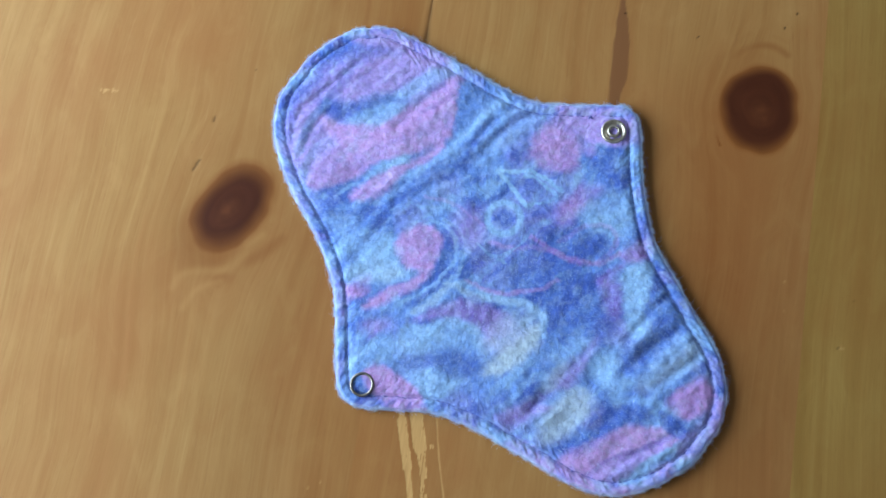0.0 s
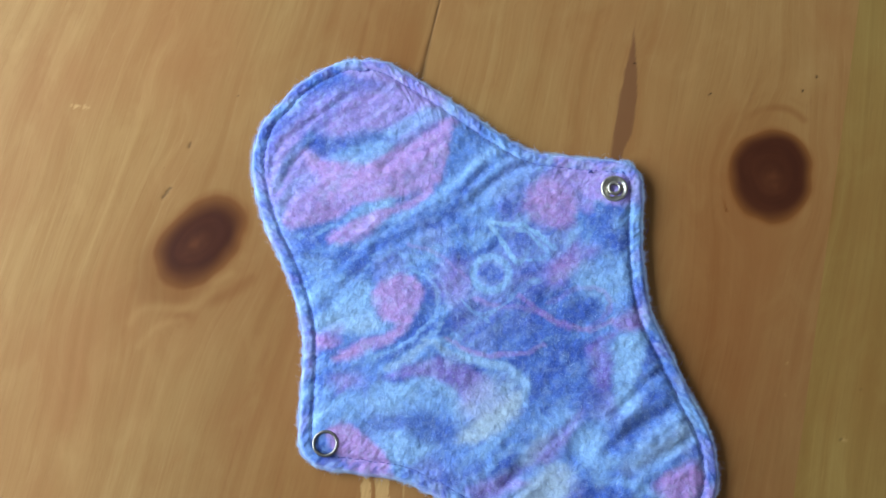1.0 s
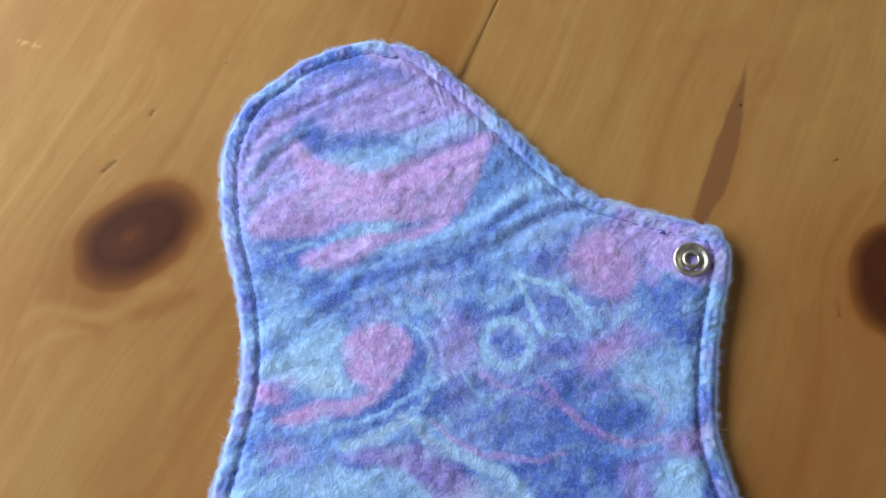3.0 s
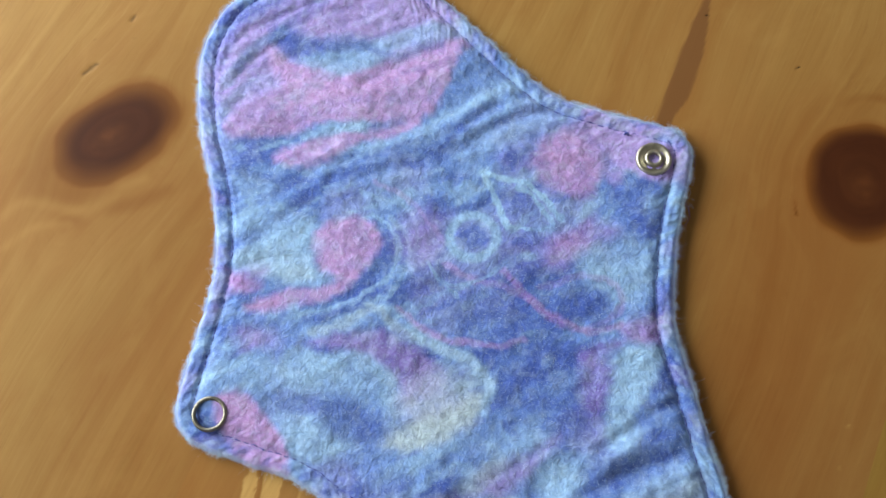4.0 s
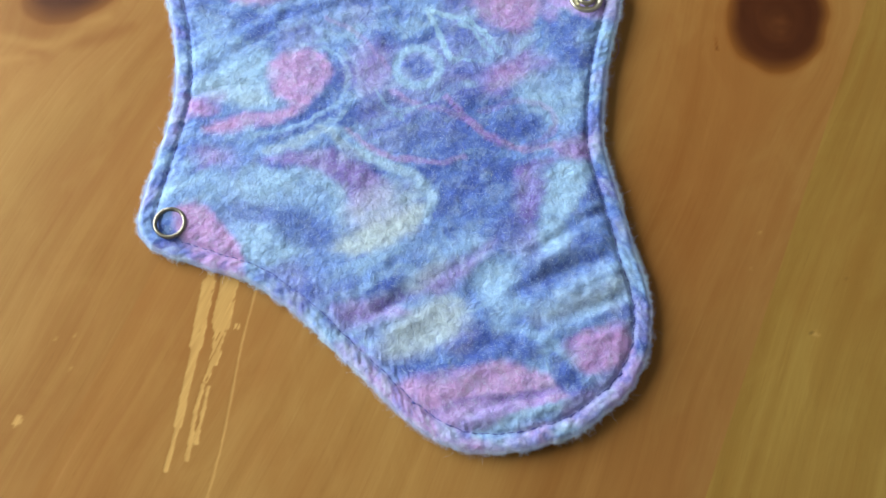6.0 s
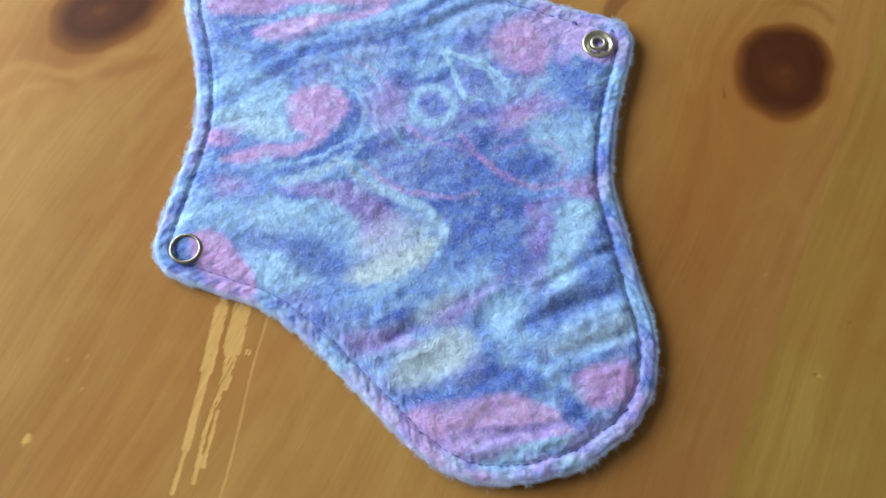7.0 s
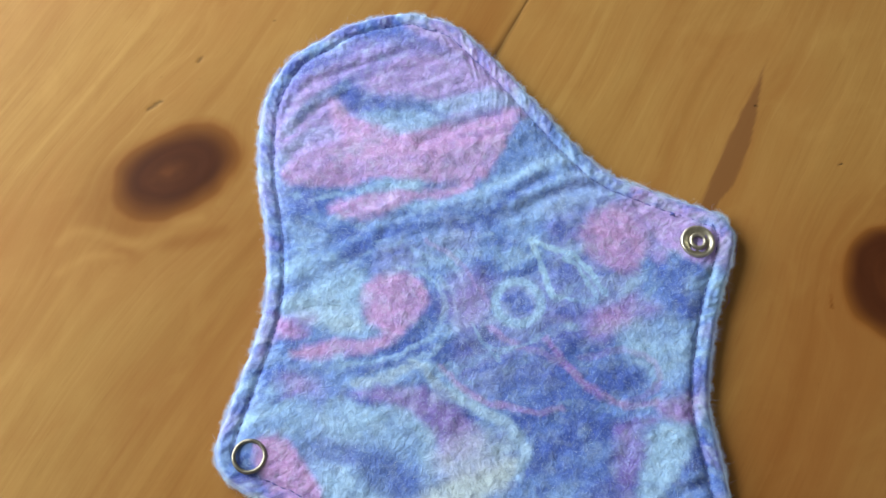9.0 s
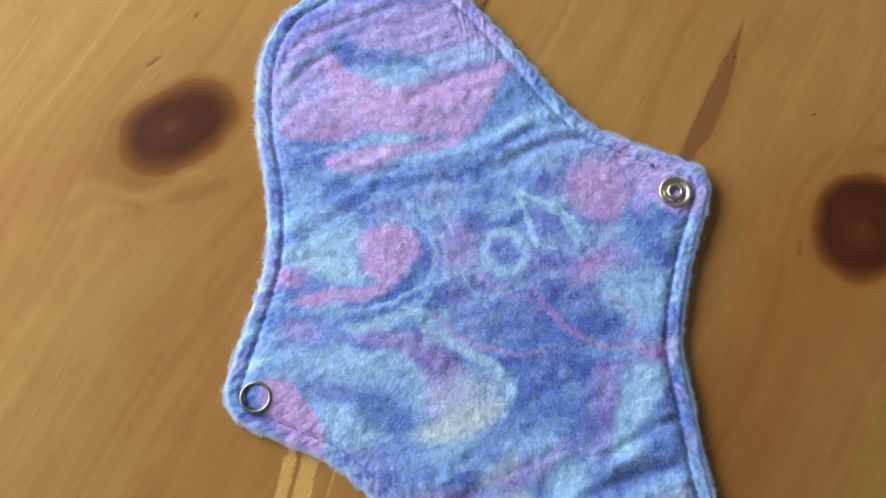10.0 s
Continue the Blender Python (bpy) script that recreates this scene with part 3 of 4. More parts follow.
blot("lilac", 2, 0.60, "19.5,-46.4 28.4,-40 37.2,-32.9 33.6,-40.9 25.4,-50.4")
blot("cream", 2.8, 0.68, "13.1,-68.1 15.2,-60.8 25.6,-51 34.3,-53.7 33.4,-58.9 24,-67.1 16.8,-70.7")
blot("blue", 2, 0.60, "-13.7,-46.6 -1.4,-44.1 2.8,-51.1 -6.3,-55.6")
stroke("light", 1.5, 0.60, "-4.7,-59.4 3.5,-53.8 9.9,-48.6 16.7,-45")
blot("lilac", 1.6, 0.60, "-2.7,-60 8.8,-55.1 19.3,-56.8 12.6,-60.7 3,-62.6")
# fold shade painted in deep ink
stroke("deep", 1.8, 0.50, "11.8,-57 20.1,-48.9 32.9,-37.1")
blot("light", 2, 0.80, "33,-44.3 41.9,-37.9 46.9,-40.8 41.7,-47.1 41.7,-53.5 47.7,-56 41.8,-57.2 38,-50.4")
blot("cream", 2.8, 0.52, "50.5,-51 59,-42.2 73.4,-34.8 71.4,-42.3 57.9,-50.8")
# two more folds with their shade painted in
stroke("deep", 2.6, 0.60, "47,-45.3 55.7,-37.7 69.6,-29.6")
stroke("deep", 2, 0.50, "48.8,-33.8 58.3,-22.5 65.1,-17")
stroke("light", 1.8, 0.60, "53.9,-56 64.8,-47.5 75,-41.5")
blot("deep", 1.4, 0.85, "14.3,-70.9 24.6,-70.1 33.7,-66.4 40.7,-58.1 50.6,-58.5 54.9,-62 43.4,-65.6 32.4,-71.8 20.6,-74.2")
blot("pink", 1.3, 0.81, "18.6,-76.2 32.5,-72.7 43.4,-65.6 55.4,-65 63.1,-67.7 61.4,-71.6 45.6,-77.3 34.8,-83.6 27.7,-84.5")
blot("lilac", 1.6, 0.90, "2.1,-69.1 7.4,-70.5 21.9,-79.7 35.1,-85.3 46.9,-84.1 69.1,-74.8 69.8,-79.4 54.7,-88.3 40.9,-90 25.2,-83.8")
stroke("light", 1.6, 0.60, "41.9,-83.3 52.9,-78.1 63.8,-71.7")
blot("light", 1.4, 0.85, "61.5,-79.3 69.1,-74.8 70.8,-78 64.3,-82.2")
blot("deep", 1, 0.90, "57.6,-59.6 62.2,-61.8 67.8,-66.7 71.1,-68.7 63.3,-68.8 58,-65.7")
stroke("light", 1.8, 0.60, "50.1,-55.5 57.9,-57.7 64.3,-60.1")
blot("pink", 1.3, 0.81, "62.9,-54.8 72.6,-50.3 77.9,-53 75.3,-60.3 67.3,-63.4 64.7,-58.8")
# painted shade of the fold by the lower hem
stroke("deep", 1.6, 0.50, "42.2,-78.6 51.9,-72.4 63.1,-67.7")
blot("lilac", 1.5, 0.80, "78,-58.5 83,-55 82,-65 76,-73.4 73.2,-70.4")
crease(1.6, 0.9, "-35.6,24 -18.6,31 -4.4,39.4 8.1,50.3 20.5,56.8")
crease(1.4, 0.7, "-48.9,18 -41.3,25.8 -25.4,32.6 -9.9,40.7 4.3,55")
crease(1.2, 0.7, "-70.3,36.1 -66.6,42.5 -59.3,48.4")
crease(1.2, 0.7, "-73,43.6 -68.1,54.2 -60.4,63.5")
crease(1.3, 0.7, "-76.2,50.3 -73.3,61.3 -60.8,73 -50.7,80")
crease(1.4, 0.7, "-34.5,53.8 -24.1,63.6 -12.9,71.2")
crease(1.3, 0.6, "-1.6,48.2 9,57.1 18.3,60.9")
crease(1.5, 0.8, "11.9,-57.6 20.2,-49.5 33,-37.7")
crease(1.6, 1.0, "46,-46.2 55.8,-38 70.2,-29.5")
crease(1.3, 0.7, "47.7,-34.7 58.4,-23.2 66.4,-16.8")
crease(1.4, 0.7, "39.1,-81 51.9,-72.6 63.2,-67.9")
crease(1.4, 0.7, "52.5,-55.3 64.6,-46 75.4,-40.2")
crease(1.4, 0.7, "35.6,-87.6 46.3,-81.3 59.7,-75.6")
crease(1.4, 0.5, "-59.2,-1.2 -49.9,4.9 -42.4,13.3")
crease(1.3, 0.5, "-55.6,-7.6 -46.1,-2.1 -37.7,-1")
blot("light", 1.8, 0.6, "-25,-42.3 -16.7,-38.7 -11.8,-43.1 -17.2,-48.1")
blot("light", 1.6, 0.6, "-30.2,-43.2 -20.7,-39.9 -14.4,-44 -19.2,-50.3 -26,-49.1")
blot("deep", 2.0, 0.5, "-11.6,-36.1 -4.9,-38.8 -6.5,-45 -11.8,-43.1")
blot("light", 2.5, 0.5, "-65.2,20.3 -55.3,21.7 -48.9,18 -58.5,12.4")
blot("lilac", 2.5, 0.35, "-13.3,18.3 -4.8,19.4 -2.8,7.8 -7.5,2.5")
blot("rose", 2.0, 0.28, "40.9,-10.8 48.1,-15 46,-25 40.1,-20.8")
stroke("deep", 1.2, 0.6, "-32.5,-16.4 -23.8,-12.9 -17.7,-8.9 -14.2,-4")
blot("blue", 1.6, 0.5, "-43.9,-19.1 -33.4,-17.3 -30.2,-23.3 -37.8,-26.1")
stroke("light", 2.2, 0.6, "-33.5,-26.1 -25.2,-27.4 -18.8,-24.7 -11.4,-25.2 -6.8,-28.7 -7.4,-32.5")
stroke("cream", 1.4, 0.5, "-30.1,-19.8 -21.6,-15.8 -14.8,-10.2 -9.4,-14.1 -1.1,-15.5 7.8,-17.2 14.5,-20.1 18.1,-23.9 16.8,-29")
blot("cream", 1.8, 0.6, "-4.7,-43.4 0.6,-37.8 8.3,-32 15.8,-27.5 15.3,-34.1 6.2,-41.1")
blot("pink", 1.0, 0.9, "-50.1,-42.5 -47.4,-39.9 -43,-38.7 -36.9,-42.3 -30,-48.4 -26.1,-56.4 -36.3,-57.1 -41.6,-52.4")
blot("light", 1.6, 0.5, "49.8,-8 57.6,-6.3 57.7,-12.4 54.3,-21.6 55.9,-29.2 51,-33.1 49.7,-24.1")
stroke("light", 0.9500000000000001, 1.05, "4.5,33.0 8.7,28.1 11.4,22.6 14.5,18.9")
stroke("light", 0.9500000000000001, 1.05, "5.0,32.8 12.4,33.2 21.0,30.1 27.8,25.1")
stroke("light", 0.75, 0.85, "14.5,31.0 20.6,27.9 26.0,23.0 25.2,20.3")
stroke("light", 0.75, 0.75, "14.5,18.9 19.9,19.5 25.7,21.7")
blot("deep", 1.6, 0.5, "11.2,29.1 17.2,29.3 23.7,24.2 18.9,20.7 14.4,21.1")
blot("rose", 2.2, 0.42, "22.8,16.4 28.1,21.7 36.6,26.0 34.8,18.9 26.6,13.0")
blot("deep", 2.4, 0.5, "20.0,19.2 27.3,25.8 33.9,24.1 27.2,18.1 23.2,14.8")
blot("light", 2.2, 0.42, "38.0,17.8 47.8,24.0 53.9,19.4 52.6,12.6 42.4,10.5 36.8,11.8")
blot("deep", 2.6, 0.42, "21.4,7.8 33.1,11.0 37.0,6.1 27.1,2.4")
blot("deep", 1.6, 0.5, "33.8,3.0 40.2,5.4 45.4,1.4 41.8,-4.1 34.8,-2.4")
stroke("rose", 1.2, 0.5, "15.5,6.6 22.7,1.5 31.1,-3.2 38.9,-4.7 47.4,-1.4")
blot("rose", 1.6, 0.36, "47.4,-1.4 55.5,3.5 58.9,1.0 58.3,-4.6 50.9,-4.6")
blot("lilac", 3.0, 0.3, "-13.7,17.4 -5.3,15.7 -2.7,7.8 -8.7,3.2 -14.7,8.7")
blot("deep", 3.0, 0.22, "-10.5,-2.1 0.6,3.5 12.7,-2.2 9.9,-10.8 -2.8,-8.7")
blot("rose", 1.8, 0.14, "-24.0,-22.6 -16.4,-16.3 -3.9,-16.9 3.6,-23.1 -1.1,-28.7 -11.9,-21.7")
blot("light", 1.8, 0.5, "-33.7,4.8 -45.3,3.2 -55.3,-1.3 -53.4,-7.7 -42.8,-5.5 -35.9,-1.6")
blot("rose", 1.8, 0.4, "-54.2,-7.8 -46.3,-4.5 -48.0,-9.9 -52.8,-12.5")
blot("plum", 1.8, 0.62, "-1.3,-64.7 4.8,-58.5 12.7,-52.6 17.5,-53.2 12.9,-59.9 5.0,-64.9")
blot("plum", 1.8, 0.55, "14.9,-52.1 20.6,-46.7 27.0,-40.3 31.8,-40.8 25.4,-47.2 19.0,-53.3")
blot("deep", 2.0, 0.5, "-13.6,-59.5 -5.7,-54.4 2.8,-50.8 1.9,-59.2 -6.0,-64.2")
blot("cream", 1.6, 0.5, "14.1,-64.4 19.9,-56.7 27.8,-50.8 32.0,-52.3 30.0,-60.7 22.4,-67.1 16.6,-68.5")
blot("cream", 1.6, 0.42, "15.1,-49.6 22.5,-41.3 26.0,-43.0 20.0,-50.9")
blot("light", 1.6, 0.55, "34.8,-40.1 40.4,-37.1 43.5,-44.7 50.3,-48.0 43.9,-54.3 38.2,-49.2")
blot("light", 1.6, 0.5, "51.8,-47.7 58.0,-39.7 67.6,-32.5 69.6,-35.4 63.2,-43.4 55.3,-50.1")
blot("deep", 1.4, 0.5, "44.0,-39.6 52.4,-34.4 64.7,-24.8 66.8,-27.7 56.1,-37.7 49.7,-44.9")
blot("rose", 1.4, 0.5, "60.7,-55.2 70.4,-49.8 75.7,-50.1 73.3,-58.5 66.6,-63.1 61.6,-59.7")
blot("deep", 1.2, 0.7, "58.0,-60.5 63.4,-61.6 67.5,-68.2 64.9,-70.3 59.8,-66.2")
blot("plum", 1.4, 0.4, "28.7,-80.9 39.3,-75.5 56.2,-70.8 53.9,-74.4 38.8,-80.1")
blot("light", 1.4, 0.5, "43.9,-83.3 55.6,-75.5 63.7,-71.4 62.8,-74.6 50.0,-84.1")
blot("deep", 1.6, 0.5, "-23.1,-38.2 -14.4,-34.4 -8.1,-39.9 -11.7,-44.1 -19.7,-44.3")
blot("light", 1.4, 0.5, "-36.8,-30.8 -29.6,-27.3 -19.6,-27.7 -10.4,-25.6 -7.5,-30.2 -16.9,-31.5 -29.1,-34.3")
blot("plum", 1.6, 0.35, "-14.0,-18.3 -6.7,-14.8 -1.8,-20.9 -3.5,-26.7 -11.0,-23.0")
blot("deep", 1.4, 0.55, "-64.6,64.4 -54.2,65.6 -40.0,65.8 -29.5,66.0 -33.2,61.0 -46.7,58.9 -57.8,60.4")
blot("light", 1.2, 0.55, "-53.7,58.7 -42.7,63.0 -30.5,63.7 -37.2,56.8 -47.5,56.0")
blot("pink", 1.4, 0.6, "-62.1,57.2 -52.2,54.2 -39.9,54.1 -25.2,63.4 -13.3,70.9 -14.3,61.8 -31.8,50.7 -50.9,44.9")
blot("pink", 1.8, 0.6, "17.0,39.4 23.5,46.8 30.5,52.6 35.5,45.0 33.1,33.6 23.6,32.5")
blot("plum", 1.6, 0.35, "25.5,34.8 31.6,40.2 36.2,34.5 30.8,29.4")
stroke("plum", 1.2, 0.5, "-24.1,59.8 -18.0,62.6 -12.1,66.7")
blot("lilac", 2.4, 0.5, "-69.9,39.2 -63.4,50.8 -59.2,54.1 -55.8,49.2 -61.2,34.2 -69.0,31.8")
blot("light", 1.8, 0.42, "-6.0,37.9 3.6,46.3 16.6,54.9 21.9,53.7 9.6,42.6 -0.4,36.0")
stroke("light", 1.6, 0.5, "-47.8,35.5 -38.6,39.2 -30.2,39.8")
blot("lilac", 1.6, 0.75, "25.3,-82.4 34.4,-80.3 45.4,-76.3 59.2,-71.2 54.3,-76.5 43.8,-82.6 34.3,-86.3")
stroke("light", 1.3, 0.7, "42.0,-84.5 51.8,-78.6 62.4,-72.4")
stroke("plum", 1.2, 0.6, "28.8,-81.6 39.6,-76.6 56.1,-70.4")
stroke("pink", 4.2, 0.7, "5.1,-71.1 16.1,-78.6 26.8,-85.8 36.3,-88.7 45.2,-89.1")
stroke("lilac", 4.0, 0.6, "65.4,-73.2 73.2,-66.9 78.6,-58.8")
blot("pink", 1.4, 0.6, "21.3,-75.1 32.1,-69.9 41.7,-65.8 50.8,-66.0 55.8,-68.7 40.6,-74.4 29.9,-79.9")
blot("lilac", 1.4, 0.6, "26.2,54.0 38.3,53.7 48.1,52.0 44.2,46.7 41.0,37.3 31.9,44.3")
blot("blue", 1.6, 0.5, "46.4,52.6 52.5,54.7 57.2,49.4 55.4,50.8")
blot("deep", 1.5, 0.5, "48.4,30.1 55.6,33.3 54.9,28.0 49.9,25.3")
blot("pink", 1.5, 0.5, "-60.2,-9.1 -55.7,-8.2 -54.5,-14.5 -57.6,-20.1")
blot("light", 1.8, 0.42, "-46.1,-32.0 -36.7,-26.9 -28.6,-28.3 -16.6,-27.3 -9.7,-30.5 -14.7,-34.6 -27.0,-34.2 -38.6,-36.6")
blot("deep", 1.6, 0.4, "-25.2,-35.3 -14.6,-35.3 -8.0,-37.7 -12.2,-44.6 -21.4,-43.6")
blot("light", 1.6, 0.5, "-31.2,-41.1 -22.2,-40.7 -17.5,-47.2 -22.0,-52.6 -30.6,-48.5")
blot("cream", 1.8, 0.25, "-6.2,-32.8 1.7,-28.1 11.4,-24.5 14.7,-32.9 4.4,-39.6 -3.7,-42.8")
stroke("light", 1.6, 0.55, "-13.9,-7.7 -1.4,-14.7 11.6,-18.3 17.8,-23.2 18.7,-30.6")
blot("deep", 2.2, 0.22, "18.7,-9.0 30.6,-8.1 42.0,-13.5 39.0,-21.7 27.1,-21.2 20.2,-16.5")
blot("deep", 2.0, 0.25, "23.7,-26.5 33.4,-22.9 42.9,-26.9 38.3,-33.8 28.3,-34.5")
blot("light", 1.6, 0.6, "51.5,-8.4 55.5,-6.0 58.1,-13.2 55.2,-22.8 52.2,-30.9 49.2,-25.6")
blot("light", 2.0, 0.4, "-59.7,8.0 -49.9,13.5 -39.7,12.1 -44.5,6.0 -56.0,1.1")
# painted shade beside the long fold
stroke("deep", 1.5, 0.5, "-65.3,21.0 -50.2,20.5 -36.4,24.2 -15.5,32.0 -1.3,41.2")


def printed(x, y):
    """The marbled print, with painted fold shade, at places of the pad, in millimetres from its middle."""
    wx = x + 1.5 * (grit(x, y, 6, 41) - 0.5) + 1.0 * (grit(x, y, 1.5, 42) - 0.5)
    wy = y + 1.5 * (grit(x, y, 6, 43) - 0.5) + 1.0 * (grit(x, y, 1.5, 44) - 0.5)
    along, across = wx * 0.80 + wy * 0.60, -wx * 0.60 + wy * 0.80
    swirl = 0.6 * grit(along, across * 2.6, 20, 45) + 0.4 * grit(along, across * 2.2, 8, 46)
    base = np.array(INKS["blue"])
    col = base + (np.array(INKS["deep"]) - base) * step(0.5, 0.25, swirl)[:, None] * 0.9
    col = col + (np.array(INKS["light"]) - col) * step(0.55, 0.85, swirl)[:, None] * 0.6
    haze = step(0.5, 0.8, grit(wx, wy, 15, 47))
    col = col + (np.array(INKS["lilac"]) - col) * haze[:, None] * 0.22
    blotch = 0.55 * grit(along * 0.45, across * 1.3, 3.6, 56) + 0.45 * grit(along * 0.5, across * 1.2, 1.7, 57)
    col += (np.array(INKS['light']) - col) * step(0.56, 0.82, blotch)[:, None] * 0.6 + (np.array(INKS['deep']) - col) * step(0.45, 0.22, blotch)[:, None] * 0.65
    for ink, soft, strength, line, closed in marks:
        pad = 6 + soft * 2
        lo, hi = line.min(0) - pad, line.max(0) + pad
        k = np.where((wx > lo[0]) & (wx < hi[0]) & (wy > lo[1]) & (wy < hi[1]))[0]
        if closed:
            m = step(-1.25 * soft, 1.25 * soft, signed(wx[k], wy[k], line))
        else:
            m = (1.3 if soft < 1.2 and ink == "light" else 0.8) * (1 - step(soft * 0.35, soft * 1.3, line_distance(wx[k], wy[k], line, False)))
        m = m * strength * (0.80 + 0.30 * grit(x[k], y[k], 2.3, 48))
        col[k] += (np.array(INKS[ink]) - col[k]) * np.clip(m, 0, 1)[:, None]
    r = np.hypot(x - 5.9 + 0.8 * (grit(x, y, 2.5, 51) - 0.5), y - 14.7 + 0.8 * (grit(x, y, 2.5, 52) - 0.5))
    ringed = step(2.0, 0.6, np.abs(r - 6.2)) * 0.85
    col += (np.array(INKS["deep"]) - col) * (step(4.8, 2.6, r) * 0.75)[:, None]
    col += (np.array(INKS["light"]) - col) * ringed[:, None]
    col += (np.array(INKS['cream']) - col) * step(0.55, 0.85, grit(x, y, 1.9, 58))[:, None] * 0.12 + (np.array(INKS['deep']) - col) * step(0.45, 0.15, grit(x, y, 2.1, 59))[:, None] * 0.14
    mottle = 0.5 * grit(x, y, 1.3, 49) + 0.5 * grit(x, y, 0.8, 50) - 0.5
    return np.clip(col * np.array((0.95, 0.89, 0.87)) * (1 + 0.5 * mottle[:, None]), 0.01, 0.95)


LIFT = 1.2


def pad_height(x, y, d, arc):
    """Height of the cloth, millimetres, at distance d from its edge and length arc along the rim."""
    seam = 4.9
    lobe = step(30, 62, np.abs(-x * 0.65 + y * 0.76))
    along, across = x * 0.79 + y * 0.61, -x * 0.61 + y * 0.79
    fold = grit(along, across * 3.4, 22, 61) + 0.6 * grit(along, across * 3.0, 11, 62) - 0.8
    h = 0.6 + 2.0 * np.sqrt(np.clip(1 - (1 - np.minimum(d, 2.1) / 2.1) ** 2, 0, 1))
    h = h + 0.5 * step(seam, seam + 4, d)
    h = h - 0.5 * np.exp(-(((d - seam) / 0.8) ** 2))
    pucker = 0.8 * grit(arc, d * 0.7, 2.2, 63) + 0.9 * grit(arc, d * 0.8, 1.1, 64) - 0.85
    h = h + 0.38 * pucker * np.exp(-(((d - 3.0) / 2.2) ** 2)) + 0.4 * pucker * step(seam, seam + 1.5, d) * np.exp(-np.maximum(d - seam, 0) / 4.0)
    bent = across + 2.4 * (grit(x, y, 13, 68) - 0.5)
    ripple = np.sin(bent * 1.32) + 0.5 * np.sin(bent * 2.3 + 1.0)
    h = h + 0.055 * ripple * (0.15 + 0.85 * lobe) * step(seam, seam + 2.5, d) * step(34, 14, d) * step(0.25, 0.7, grit(along, across, 19, 69))
    h = h + LIFT * (step(38, 62, x) * (0.45 + 0.55 * step(5, 50, y)))
    h = h + fold * (0.3 + 0.5 * lobe) * step(seam, seam + 4, d)
    for wide, deep, line in creases:
        lo, hi = line.min(0) - 6, line.max(0) + 6
        k = np.where((x > lo[0]) & (x < hi[0]) & (y > lo[1]) & (y < hi[1]))[0]
        q = line_distance(x[k], y[k], line, False)
        h[k] += 0.34 * deep * step(seam * 0.6, seam + 2, d[k]) * (0.6 * np.exp(-(((q - 2.4 * wide) / (1.3 * wide)) ** 2)) - np.exp(-((q / wide) ** 2))) * (0.4 + 1.1 * grit(x[k], y[k], 9, 67))
    return np.maximum(h + 0.30 * (grit(x, y, 2.4, 65) - 0.5) + 0.5 * (grit(x, y, 12, 66) - 0.5) * step(2, 9, d), 0.25)


def flannel_sheet(rings=200, turns=1150):
    """The upper cloth, closed over its rim: rings of points from the outline in to the middle."""
    ring = np.concatenate([OUTLINE, OUTLINE[:1]])
    run = np.concatenate([[0], np.cumsum(np.hypot(*np.diff(ring, axis=0).T))])
    arc = np.linspace(0, run[-1], turns, endpoint=False)
    ox, oy = np.interp(arc, run, ring[:, 0]), np.interp(arc, run, ring[:, 1])
    wobble = 1 + 0.006 * (grit(arc, 0 * arc, 1.9, 33) - 0.5) + 0.005 * (grit(arc, 0 * arc, 0.9, 34) - 0.5)
    ox, oy = ox * wobble, oy * wobble
    rho = 1 - (np.arange(rings) / rings) ** 1.25
    x, y = np.outer(rho, ox).ravel(), np.outer(rho, oy).ravel()
    arcs = np.tile(arc, rings)
    d = np.full(x.shape, 30.0)
    k = np.repeat(rho > 0.45, turns)
    coarse = np.stack([ox, oy], -1)[::4]
    d[k] = np.minimum(line_distance(x[k], y[k], coarse, True), 30)
    z = pad_height(x, y, d, arcs)
    col = printed(x, y)
    hem = step(5.2, 4.4, d)[:, None]
    turned, spot = grit(arcs, d * 0.5, 6.0, 53)[:, None], (0.55 * grit(arcs, d, 2.6, 54) + 0.45 * grit(arcs, d, 1.3, 55))[:, None]
    for ink, much in (("light", step(0.52, 0.75, turned) * 0.30), ("lilac", step(0.46, 0.25, turned) * 0.22), ("deep", step(0.50, 0.72, spot) * 0.42), ("cream", step(0.45, 0.25, spot) * 0.25)):
        col += hem * much * (np.array(INKS[ink]) - col)
    # light caught by the rim, put into the colour as a paler edge
    lit_rim = 0.45 * step(1.6, 0.2, d)[:, None]
    col += lit_rim * (np.array((0.72, 0.80, 0.93)) - col)
    n = rings * turns
    verts = np.concatenate([np.stack([x, y, z], -1), np.stack([ox * 0.992, oy * 0.992, 0.06 + 0.85 * LIFT * step(38, 62, ox) * (0.45 + 0.55 * step(5, 50, oy))], -1), np.array([[0, 0, z[-turns:].mean()], [0, 0, 0.05]])]) / 1000
    a = np.arange(n - turns).reshape(rings - 1, turns)
    b = np.roll(a, -1, 1)
    faces = np.stack([a, b, b + turns, a + turns], -1).reshape(-1, 4).tolist()
    last = (rings - 1) * turns
    faces += [(last + i, last + (i + 1) % turns, n + turns) for i in range(turns)]
    faces += [(n + i, n + (i + 1) % turns, (i + 1) % turns, i) for i in range(turns)]
    faces += [(n + (i + 1) % turns, n + i, n + turns + 1) for i in range(turns)]
    me = mesh_of("flannel_layer", verts, faces)
    cols = np.ones((len(verts), 4))
    cols[:n, :3] = col
    cols[n:n + turns, :3] = col[:turns]
    cols[n + turns:, :3] = INKS["blue"]
    store(me, "print", "FLOAT_COLOR", cols)
    return me, np.stack([x, y, z], -1), col, d, arcs, (ox, oy, arc)


